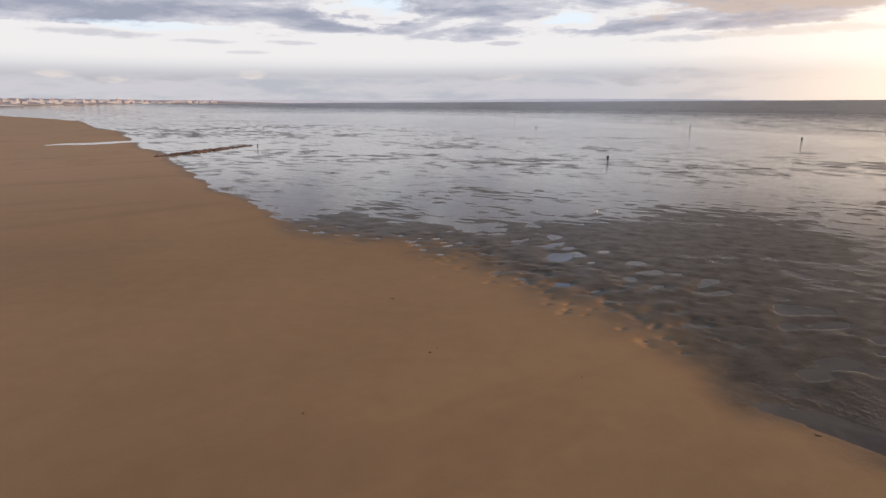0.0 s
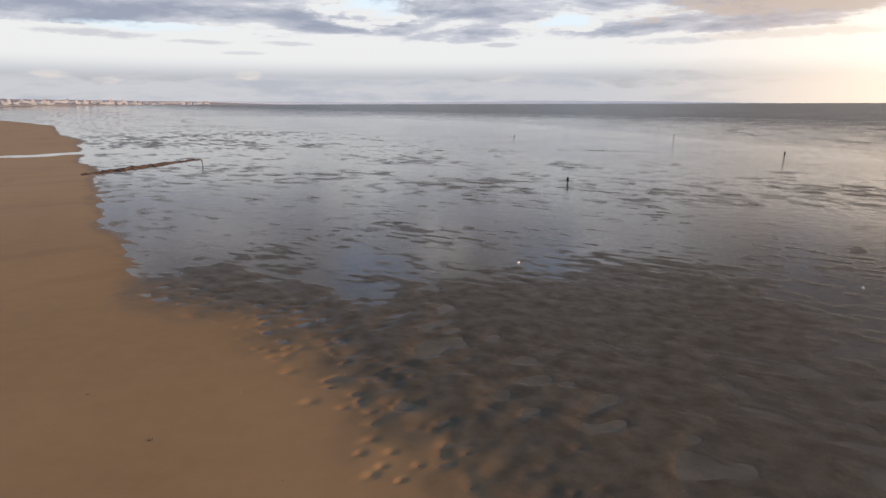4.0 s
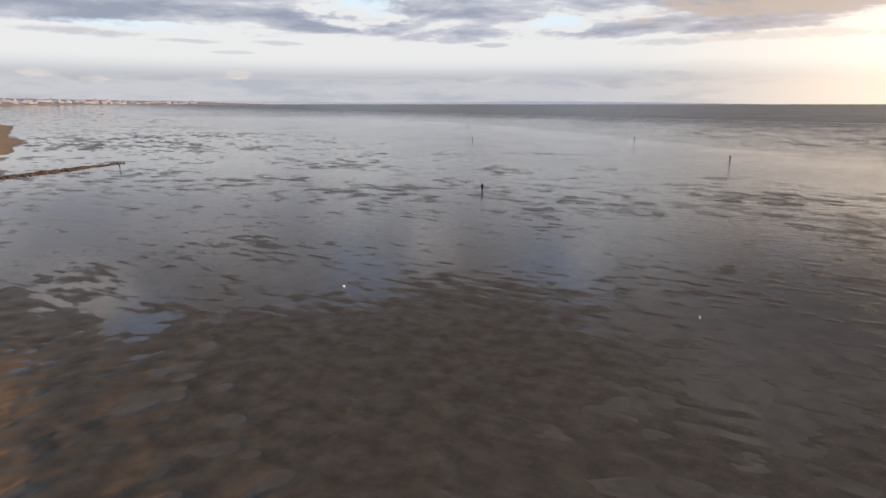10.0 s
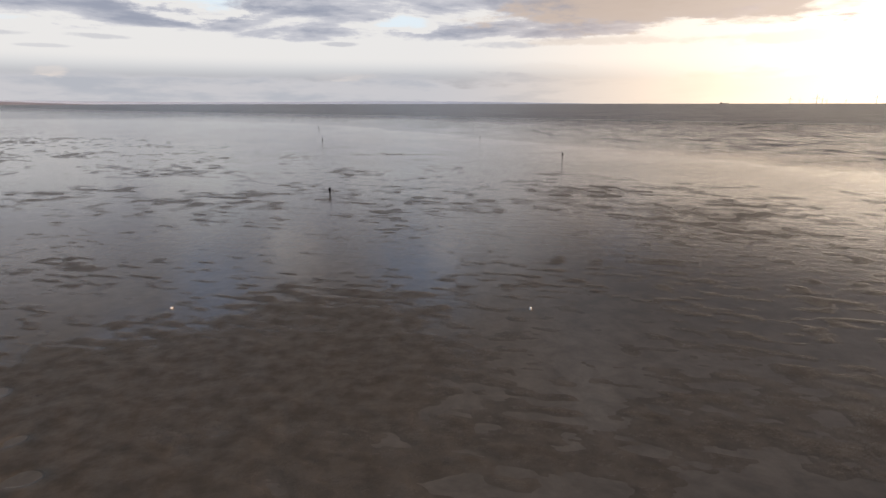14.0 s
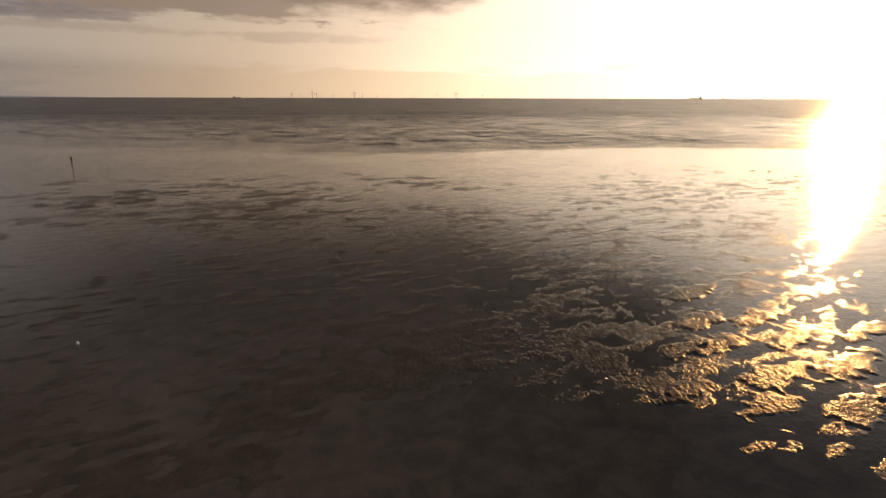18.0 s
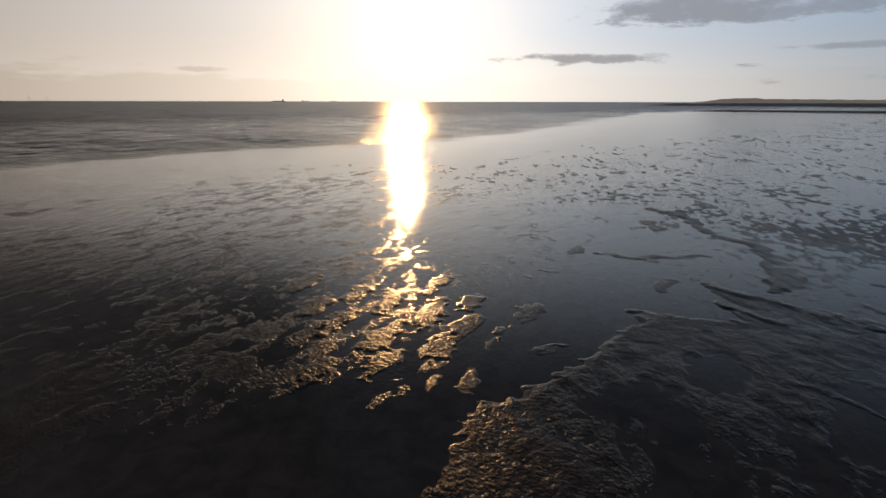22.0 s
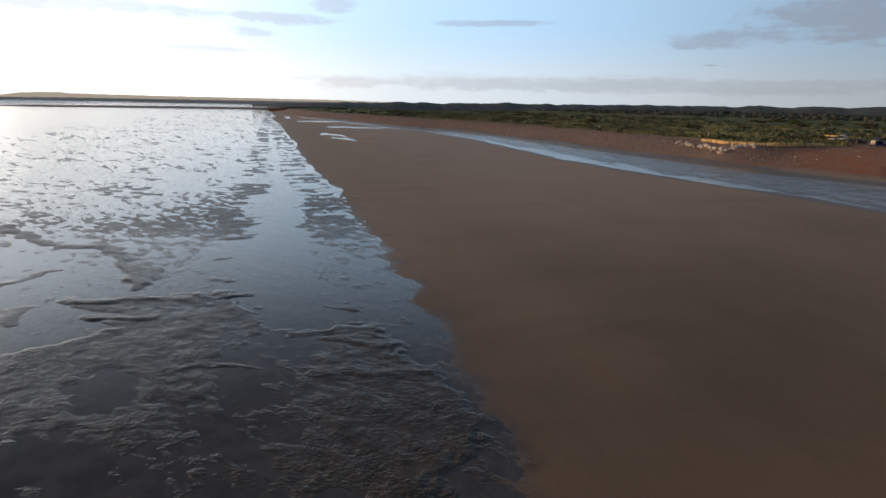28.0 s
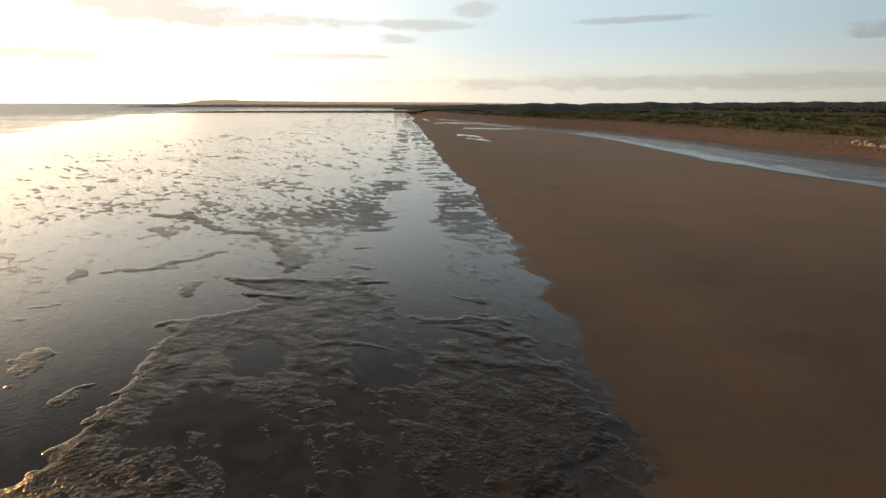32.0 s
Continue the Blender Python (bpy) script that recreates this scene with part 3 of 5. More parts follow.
    bar = line_distance(x + 2.0 * vnoise(x / 9, y / 9, 47), y + 3.0 * vnoise(x / 14, y / 14, 48), ((24, 218), (62, 206), (93, 192), (106, 184)))
    flat_h = flat_h + 0.020 * smooth(bar, 9.0, 1.0)
    # herring-bone bars: one row along the foot of the sand, one beyond the smooth channel
    comb = fbm(u / 2.4 + 0.05 * s, s / 6.0, 4, 27, 0.55)
    row_a = smooth(s, -1.5, 1.5) * smooth(s, 8, 4) * smooth(u, 48, 66)
    row_b = smooth(d, -11, -7) * smooth(d, -0.5, -2.5) * smooth(u, 62, 100)
    flat_h = flat_h + 0.095 * (comb + 0.10) * row_a + 0.090 * (comb + 0.04) * row_b
    # the near flat to the north stands drained beside the sand
    flat_h = flat_h + (0.012 + 0.026 * small) * smooth(d, -24, -15) * smooth(u, 72, 40) * smooth(u, 8, 20)
    # silt bank with small cliffs, and ridges beside it
    near = r < 130
    xn, yn = x[near], y[near]
    wx1, wy1 = vnoise(xn / 1.8, yn / 1.8, 33), vnoise(xn / 1.8, yn / 1.8, 34)
    q = polygon_depth(xn, yn, BANK) + 0.8 * vnoise(xn / 3.1, yn / 3.1, 31) + 0.55 * vnoise(xn / 0.7, yn / 0.7, 32)
    inside = smooth(q, -0.5, 0.5)
    add = (0.048 + 0.030 * fbm(xn / 3.0, yn / 1.6, 4, 36)) * inside * smooth(q, 26, 10) + 0.045 * inside * smooth(q, 2.6, 0.5)
    for k, (pts, wide, tall) in enumerate(RIDGES):
        dist = line_distance(xn + 0.8 * wx1, yn + 0.8 * wy1, pts)
        add = add + tall * smooth(dist, wide * 1.25, wide * 0.6) * (0.75 + 0.35 * vnoise(xn / 2.2, yn / 2.2, 35 + k))
    for cx, cy, la, lb, turn in ISLETS:
        ct, st = math.cos(radians(turn)), math.sin(radians(turn))
        dx, dy = xn - cx + 0.5 * wx1, yn - cy + 0.5 * wy1
        e1, e2 = (dx * ct + dy * st) / la, (dy * ct - dx * st) / lb
        add = add + 0.085 * smooth(np.hypot(e1, e2) + 0.3 * vnoise(xn / 0.6, yn / 0.6, 37), 1.15, 0.7)
    for pts, wide in CHANNELS:
        dist = line_distance(xn + 2.0 * fbm(xn / 5.0, yn / 5.0, 3, 43), yn + 2.0 * fbm(xn / 5.0, yn / 5.0, 3, 44), pts)
        add = add - 0.068 * smooth(dist, wide * 2.2, 0.0)
    add = add + 0.024 * fbm(xn / 0.9, yn / 0.6, 3, 38, 0.6) * smooth(yn - 0.25 * xn, 22, 0)
    flat_h[near] += add
    # upper sand
    sand_h = (0.035 + 0.075 * pit) * smooth(d2, -1.5, 3.0) + 0.0065 * np.maximum(d, 0) + 0.05 * fbm(x / 30, y / 30, 3, 41) * smooth(d, 5, 40)
    sand_h = np.minimum(sand_h, 0.72 + 0.03 * broad)
    mixd = smooth(d2, -2.0, 2.0)
    h = flat_h * (1 - mixd) + np.maximum(sand_h, 0) * mixd
    # scoured pits along the edge of the sand
    rng = np.random.RandomState(5)
    for k in range(170):
        pu, pd = rng.uniform(-66, -18), rng.uniform(-1, 1)
        ps = np.interp(pu, EDGE_U, EDGE_S) + 3.4 + 4.2 * pd * (0.5 + 0.6 * rng.rand())
        px, py = xy(ps, pu)
        rr = rng.uniform(0.20, 0.52)
        box = (np.abs(x - px) < 3) & (np.abs(y - py) < 3)
        dx, dy = x[box] - px, y[box] - py
        dx, dy = dx * 0.8 + dy * 0.6, dy * 0.8 - dx * 0.6
        h[box] -= 0.080 * np.exp(-((dx / (rr * 1.25)) ** 2 + (dy / rr) ** 2)) - 0.018 * np.exp(-(((dx + rr) / rr) ** 2 + ((dy + rr * 1.3) / rr) ** 2))
    for k in range(150):                                     # shallower scours farther out
        pu, ps = rng.uniform(-56, -12), rng.uniform(-6, 6)
        px, py = xy(ps, pu)
        rr = rng.uniform(0.30, 0.85)
        box = (np.abs(x - px) < 4) & (np.abs(y - py) < 4)
        dx, dy = x[box] - px, y[box] - py
        dx, dy = dx * 0.8 + dy * 0.6, dy * 0.8 - dx * 0.6
        h[box] -= 0.060 * np.exp(-((dx / (rr * 1.5)) ** 2 + (dy / rr) ** 2)) - 0.030 * np.exp(-(((dx + rr) / rr) ** 2 + ((dy + rr * 1.2) / (rr * 0.8)) ** 2))
    # runnel at the foot of the dunes
    half = np.maximum((lo - hi) / 2, 0.5)
    run = smooth(half + 2 - np.abs(s - (lo + hi) / 2), -2.5, 3.0)
    h = h - 0.62 * run * smooth(d, 8, 24) * smooth(u, 760, 700)
    # small pools on the sand
    far = (u > 250) & (u < 760) & (s > -130) & (s < -10)
    uf, sf = u[far], s[far]
    uf, sf = uf + 9 * vnoise(uf / 14, sf / 5, 8), sf + 3.0 * vnoise(uf / 16, sf / 6, 88) + 1.5 * vnoise(uf / 5, sf / 2.5, 89)
    for pts, wide in ((((598, -42), (588, -74)), 19.0), (((468, -50), (455, -78), (447, -112)), 13.0), (((368, -39), (348, -50)), 8.5), (((330, -42), (308, -50)), 10.0)):
        h[far] -= 0.62 * smooth(line_distance(uf, sf, pts), wide, wide * 0.55)
    # outfall stream across the sand
    st = np.abs(u + 262 + 0.12 * (s + 14) + 3 * vnoise(s / 14, s * 0, 9))
    h = h - (np.maximum(h, 0) + 0.12) * smooth(st, 7, 4) * smooth(s, 8, -5) * smooth(s, -140, -90)
    # stony slope, car park shelf and dunes
    shelf = smooth(u - 0.40 * np.maximum(e - 55, 0), 178, 160) * smooth(u, -60, -20)
    rise = smooth(e, 1, 27 + 27 * shelf)
    dune = (6.0 + 0.7 * shelf) * rise + smooth(e, 34, 100) * (2.2 * fbm(x / 34, y / 34, 4, 51) + 1.3 * fbm(x / 120, y / 120, 2, 52)) + 4.0 * smooth(e, 120, 700) + smooth(e, 350, 800) * (3.5 + 6.0 * fbm(x / 210, y / 210, 3, 53))
    park = shelf * smooth(e, 50, 58) * smooth(e, 158, 146)
    dune = dune * (1 - park) + 6.7 * park
    h = h + dune * smooth(e, 0, 6)
    bare = smooth(u, 230, 180)
    stony = smooth(e + 3 * vnoise(u / 9, s / 9, 64), 3 + 5 * bare, 7 + 8 * bare) * smooth(e, 44 + 22 * shelf, 33 + 22 * shelf)
    h = h + stony * 0.22 * fbm(x / 1.6, y / 1.6, 3, 61)
    grassy = smooth(e - 18 * shelf + 7 * vnoise(u / 11, s / 11, 62) + 4 * vnoise(u / 3, s / 3, 63), 30, 37) * (1 - park)
    # the sheet lifts towards the skyline
    h = h + 16.5 * smooth(r, 1800, 4900) * (s > 150)
    return h, smooth(d2 + 0.5 * vnoise(x / 0.8, y / 0.8, 46) + 1.1 * vnoise(x / 2.6, y / 2.6, 49), -2.2 - 3.0 * pit, 2.4 + 3.0 * pit), stony, grassy, park


def ring_grid(name, cx, cy, radii, a, height):
    """A disc of rings round (cx, cy) at the bearings a; height(x, y) gives z, or z and point attributes."""
    count = len(a)
    rr, aa = np.meshgrid(radii, a, indexing="ij")
    x, y = (cx + rr * np.sin(aa)).ravel(), (cy + rr * np.cos(aa)).ravel()
    got = height(x, y)
    z, attrs = got if isinstance(got, tuple) else (got, {})
    nr = len(radii)
    i, j = np.meshgrid(np.arange(nr - 1), np.arange(count), indexing="ij")
    k = (j + 1) % count
    quads = np.stack([i * count + j, (i + 1) * count + j, (i + 1) * count + k, i * count + k], -1).reshape(-1, 4)[:, ::-1]
    me = bpy.data.meshes.new(name)
    me.vertices.add(len(x))
    me.vertices.foreach_set("co", np.stack([x, y, z], -1).astype(np.float32).ravel())
    me.loops.add(quads.size)
    me.loops.foreach_set("vertex_index", quads.astype(np.int32).ravel())
    me.polygons.add(len(quads))
    me.polygons.foreach_set("loop_start", np.arange(0, quads.size, 4, dtype=np.int32))
    me.update(calc_edges=True)
    me.polygons.foreach_set("use_smooth", np.ones(len(quads), bool))
    for key, v in attrs.items():
        me.attributes.new(key, "FLOAT", "POINT").data.foreach_set("value", v.astype(np.float32))
    return new(name, me)


def ground_height(x, y):
    h, dry, stony, grassy, park = land(x, y)
    s, u = su(x, y)
    hi, lo = np.interp(u, RUN_U, RUN_HI), np.interp(u, RUN_U, RUN_LO)
    wet = np.maximum(smooth(np.abs(s - hi + 5 + 2 * vnoise(u / 12, u * 0, 66)), 7, 2), smooth(np.abs(s - lo - 3), 5.5, 1.5))
    dry = dry * (1 - 0.8 * wet * smooth(u, 40, 80) * smooth(u, 760, 640))     # dark wet margins of the runnel
    return h, {"dry": dry, "rubble": np.maximum(stony, park * 0.6), "grass": grassy}


RADII = np.concatenate([np.geomspace(0.004, 12, 24, endpoint=False), np.linspace(12, 22, 46, endpoint=False), 19.5 / np.tan(np.linspace(math.atan(19.5 / 22), math.atan(19.5 / 420), 500)),
                        np.geomspace(425, 620, 50, endpoint=False), np.geomspace(620, 4900, 70)])
TURNS = np.radians(np.concatenate([np.linspace(-62, 210, 1640, endpoint=False), np.linspace(210, 298, 150, endpoint=False)]))
ground = ring_grid("ground", -6.0, -5.0, RADII, TURNS, ground_height)
ground.data.materials.append(M_GROUND)
tagged(ground, "wet tidal flat rising to brown sand and grassy dunes", "ground", kind="structure")


def water_height(x, y):
    s, u = su(x, y)
    r = np.hypot(x, y)
    return 16.5 * smooth(r, 1800, 4900) - 3.0 * smooth(s, -40, -70) - 4.0 * smooth(-s, 100, 300)


water = ring_grid("water", -6.0, -5.0, np.geomspace(0.004, 4900, 160), np.linspace(0, 2 * math.pi, 360, endpoint=False), water_height)
water.data.materials.append(M_WATER)
tagged(water, "shallow tidal water with pools and a choppy sea beyond", "water", kind="structure")


SEA_U = (-3500, -1567, -981, -761, -464, -221, -89, 45, 281, 976, 1547, 2500)
SEA_S = (190, 246, 165, 320, 375, 310, 240, 240, 245, 500, 515, 520)


def seaward(s, u):
    """Distance out to sea from the winding line where the flats end."""
    return s - np.interp(u, SEA_U, SEA_S) + 225


def sea_height(x, y):
    s, u = su(x, y)
    r = np.hypot(x, y)
    out = seaward(s, u)
    out = out + 26 * fbm(u / 90, s / 30, 4, 81) + 8 * vnoise(u / 16, s / 9, 82)
    deep = smooth(out, 195, 265)
    c = s + 0.12 * u + 3.5 * fbm(u / 40, s / 40, 3, 83)
    w = 0.55 * (1 - np.abs(vnoise(c / 6.5, u / 26, 84))) + 0.35 * vnoise(c / 4.0, u / 13, 85) + 0.3 * vnoise(c / 2.6 + u / 9, u / 7, 86)
    z = -0.07 + 0.08 * smooth(out, 185, 200) + deep * (0.20 + 0.52 * w) * (0.55 + 0.45 * smooth(r, 1500, 500))
    gentle = smooth(y - 0.9 * x, -40, 160)                     # the southern shore shelves slowly
    return z + 16.5 * smooth(r, 1800, 4900), smooth(out, 186, 212 + 230 * gentle)


def sector(name, cx, cy, radii, az0, az1, count, height):
    a = np.radians(np.linspace(az0, az1, count))
    rr, aa = np.meshgrid(radii, a, indexing="ij")
    x, y = (cx + rr * np.sin(aa)).ravel(), (cy + rr * np.cos(aa)).ravel()
    s, u = su(x, y)
    i, j = np.meshgrid(np.arange(len(radii) - 1), np.arange(count - 1), indexing="ij")
    quads = np.stack([i * count + j, (i + 1) * count + j, (i + 1) * count + j + 1, i * count + j + 1], -1).reshape(-1, 4)[:, ::-1]
    out = seaward(s, u)
    quads = quads[out[quads[:, 0]] > 150]
    used, back = np.unique(quads, return_inverse=True)
    quads = back.reshape(-1, 4)
    x, y = x[used], y[used]
    me = bpy.data.meshes.new(name)
    me.vertices.add(len(x))
    z, deep = height(x, y)
    me.vertices.foreach_set("co", np.stack([x, y, z], -1).astype(np.float32).ravel())
    me.loops.add(quads.size)
    me.loops.foreach_set("vertex_index", quads.astype(np.int32).ravel())
    me.polygons.add(len(quads))
    me.polygons.foreach_set("loop_start", np.arange(0, quads.size, 4, dtype=np.int32))
    me.update(calc_edges=True)
    me.polygons.foreach_set("use_smooth", np.ones(len(quads), bool))
    me.attributes.new("deep", "FLOAT", "POINT").data.foreach_set("value", deep.astype(np.float32))
    return new(name, me)


def sea_material():
    mat, N, b, where = material("open_sea", 0.08, 0.0, 1.333)
    tone = N.noise(where, 0.02, 4.0, 0.6)
    deep = N.node("ShaderNodeAttribute", attribute_name="deep").outputs["Fac"]
    N.put(b.inputs["Base Color"], N.mix(deep, N.mix(N.step(tone, 0.35, 0.65), (0.080, 0.070, 0.060), (0.110, 0.096, 0.082)), N.mix(N.step(tone, 0.35, 0.65), (0.030, 0.032, 0.043), (0.046, 0.046, 0.056))))
    x, y = N.xyz(where)[0], N.xyz(where)[1]
    s = N.add(N.mul(x, 0.815), N.mul(y, 0.58))
    N.put(b.inputs["Roughness"], N.lin(deep, 0, 1, 0.08, N.step(s, 230.0, 800.0, 0.14, 0.30)))
    u = N.sub(N.mul(x, 0.58), N.mul(y, 0.815))
    swell = N.noise(N.vec(N.mul(s, 0.050), N.mul(u, 0.040), 0.0), 1.0, 6.0, 0.68, 0.5)
    swell = N.add(N.mul(swell, 0.5), N.mul(N.noise(N.vec(N.mul(s, 0.007), N.mul(u, 0.012), 4.0), 1.0, 7.0, 0.72, 0.4), 0.5))
    chop = N.noise(N.vmul(where, (0.8, 1.0, 0.0)), 0.9, 5.0, 0.62)
    calm_side = N.step(N.sub(y, N.mul(x, 0.9)), -160.0, 200.0)
    gloss = N.mul(N.lin(calm_side, 0, 1, 0.09, 0.44), N.step(swell, 0.40, 0.60, 0.35, 1.7))
    N.put(b.inputs["Specular IOR Level"], N.lin(deep, 0, 1, 0.46, gloss))
    bump(N, b, N.mul(chop, N.lin(deep, 0, 1, 0.35, N.step(swell, 0.40, 0.60, 1.2, 0.4))), 1.0, 0.6)
    return mat


sea = sector("sea", -4.0, -3.0, np.concatenate([np.geomspace(170, 900, 260, endpoint=False), np.geomspace(900, 4900, 60)]), -45, 152, 640, sea_height)
sea.data.materials.append(sea_material())
tagged(sea, "choppy grey sea beyond the flats", "sea", kind="structure")


def strip(name, us, inner, outer, z):
    """A level sheet between two lines along the shore."""
    me = bpy.data.meshes.new(name)
    pts = [(*xy(inner(a), a), z) for a in us] + [(*xy(outer(a), a), z) for a in us]
    n = len(us)
    me.from_pydata(pts, [], [(i, i + 1, n + i + 1, n + i) for i in range(n - 1)])
    me.update()
    return new(name, me)


runnel = strip("runnel", np.linspace(-400, 760, 160), lambda a: np.interp(a, RUN_U, RUN_HI) - 6.0, lambda a: np.interp(a, (-400, 100, 420, 460, 600, 700), (-70, -60, -60, -46, -40, -18)), 0.16)
runnel.data.materials.append(M_RUNNEL)
tagged(runnel, "long runnel of shallow water below the dunes", "water", kind="structure")

# ---- more materials ----
M_IRON = plain("rusted_iron", (0.006, 0.005, 0.0045), 0.9, 0.0, 0.4, 6.0, 0.01)
M_ROCK = plain("dark_rock", (0.085, 0.058, 0.048), 0.8, 0.0, 0.45, 2.0, 0.05)
M_STONE = plain("grey_stone", (0.27, 0.205, 0.17), 0.85, 0.0, 0.35, 1.0)
M_WEED = plain("wet_weed", (0.030, 0.026, 0.012), 0.6, 0.0, 0.4, 20.0)
M_SHELL = plain("shell", (0.78, 0.74, 0.68), 0.5, 0.0, 0.1, 20.0)
M_CONC = plain("pale_concrete", (0.58, 0.44, 0.22), 0.85, 0.0, 0.2, 1.2, 0.02)
M_WHITE_ROCK = plain("white_rock", (0.62, 0.58, 0.54), 0.8, 0.0, 0.2, 1.5, 0.03)
M_BRICK = plain("brick_rubble", (0.26, 0.135, 0.09), 0.9, 0.0, 0.35, 0.7)
M_LEAF = plain("scrub_leaf", (0.058, 0.080, 0.036), 0.7, 0.0, 0.5, 0.09)
M_HEATH = plain("bramble_leaf", (0.100, 0.098, 0.050), 0.75, 0.0, 0.45, 0.08)
M_TREE = plain("tree_leaf", (0.048, 0.062, 0.042), 0.75, 0.0, 0.4, 0.05)
M_MARRAM = plain("marram", (0.150, 0.160, 0.078), 0.7, 0.0, 0.45, 0.06)
M_TIMBER = plain("grey_timber", (0.16, 0.12, 0.085), 0.8, 0.0, 0.3, 3.0)
M_RUBBER = plain("rubber", (0.02, 0.02, 0.02), 0.8)
M_RIM = plain("alloy", (0.5, 0.5, 0.52), 0.35, 0.9)
M_GLASS = plain("dark_glass", (0.015, 0.018, 0.022), 0.08)
M_LAMP = plain("lamp_glass", (0.75, 0.75, 0.72), 0.15)
M_TAIL = plain("tail_glass", (0.45, 0.03, 0.02), 0.2)
PAINTS = [plain("paint_" + n, c, 0.28, 0.1, 0.05, 1.0) for n, c in (("white", (0.75, 0.75, 0.74)), ("blue", (0.06, 0.14, 0.34)), ("black", (0.02, 0.02, 0.025)),
                                                                     ("silver", (0.42, 0.44, 0.46)), ("grey", (0.12, 0.13, 0.15)), ("red", (0.30, 0.04, 0.03)))]
M_WALLS = [plain("render_" + n, c, 0.85, 0.0, 0.12, 0.2) for n, c in (("cream", (0.46, 0.40, 0.37)), ("brick", (0.36, 0.30, 0.28)), ("white", (0.52, 0.47, 0.44)))]
M_ROOF = plain("slate", (0.27, 0.25, 0.26), 0.7, 0.0, 0.2, 0.3)
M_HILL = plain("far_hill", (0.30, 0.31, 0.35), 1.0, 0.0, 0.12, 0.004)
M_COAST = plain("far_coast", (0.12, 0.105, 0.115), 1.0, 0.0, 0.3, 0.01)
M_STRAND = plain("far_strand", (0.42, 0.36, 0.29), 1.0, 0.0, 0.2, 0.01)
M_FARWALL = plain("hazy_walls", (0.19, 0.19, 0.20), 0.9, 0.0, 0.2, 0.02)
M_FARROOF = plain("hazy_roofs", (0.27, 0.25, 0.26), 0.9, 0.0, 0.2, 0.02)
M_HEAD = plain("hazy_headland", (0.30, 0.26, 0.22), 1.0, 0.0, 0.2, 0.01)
for mat, glow_rgb, power in ((M_HEAD, (1.0, 0.84, 0.64), 0.62), (M_HILL, (0.75, 0.76, 0.86), 0.35), (M_COAST, (0.70, 0.62, 0.66), 0.22), (M_FARWALL, (0.85, 0.76, 0.74), 0.34), (M_FARROOF, (0.7, 0.66, 0.7), 0.15)):    # emission added in place of airlight over kilometres of haze
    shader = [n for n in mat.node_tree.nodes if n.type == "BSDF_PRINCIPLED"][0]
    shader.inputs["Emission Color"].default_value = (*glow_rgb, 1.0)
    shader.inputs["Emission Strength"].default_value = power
M_STEEL = plain("white_steel", (0.50, 0.50, 0.52), 0.5)
M_HULL = plain("ship_hull", (0.07, 0.06, 0.07), 0.6)


for node in M_IRON.node_tree.nodes:
    if node.type == "BSDF_PRINCIPLED":
        node.inputs["Specular IOR Level"].default_value = 0.05


def part(name, bm, mat, parent=None, label=""):
    me = bpy.data.meshes.new(name)
    bm.to_mesh(me)
    bm.free()
    me.materials.append(mat)
    ob = new(name, me)
    if parent is not None:
        ob.parent = parent
    if label:
        ob["label"] = label
    return ob


def base(name, label, category, group=""):
    return tagged(new(name), label, category, group)


def box(bm, sx, sy, sz, x=0.0, y=0.0, z=0.0, bevel=0.0, turn=None):
    """A box whose foot is centred at (x, y, z)."""
    m = Matrix.Translation((x, y, z + sz / 2)) @ (turn or Matrix()) @ Matrix.Diagonal((sx, sy, sz, 1))
    got = bmesh.ops.create_cube(bm, size=1, matrix=m)
    if bevel:
        edges = list({e for v in got["verts"] for e in v.link_edges})
        bmesh.ops.bevel(bm, geom=edges, offset=bevel, segments=2, affect="EDGES", profile=0.6)
    return bm


def tube(bm, a, b, ra, rb, sides=10):
    """A tapered round bar from a to b."""
    a, b = Vector(a), Vector(b)
    turn = (b - a).to_track_quat("Z", "Y").to_matrix().to_4x4()
    bmesh.ops.create_cone(bm, cap_ends=True, segments=sides, radius1=ra, radius2=rb, depth=(b - a).length, matrix=Matrix.Translation((a + b) / 2) @ turn)
    return bm


def ball(bm, c, rx, ry, rz, u=10, v=8):
    bmesh.ops.create_uvsphere(bm, u_segments=u, v_segments=v, radius=1, matrix=Matrix.Translation(c) @ Matrix.Diagonal((rx, ry, rz, 1)))
    return bm


def height_at(x, y):
    return float(land(np.array([float(x)]), np.array([float(y)]))[0][0])


def rock_mesh(seed, sx, sy, sz, rough=0.28, cuts=2):
    bm = bmesh.new()
    bmesh.ops.create_icosphere(bm, subdivisions=cuts, radius=1)
    for v in bm.verts:
        n = noise.fractal(v.co * 1.1 + Vector((seed * 7.3, seed * 1.7, 0)), 1.0, 2.0, 3)
        k = 1 + rough * n * 1.6
        c = v.co * k
        m = max(abs(c.x), abs(c.y), abs(c.z))
        c = c.lerp(c / m, 0.45)
        v.co = Vector((c.x * sx, c.y * sy, c.z * sz))
    return bm


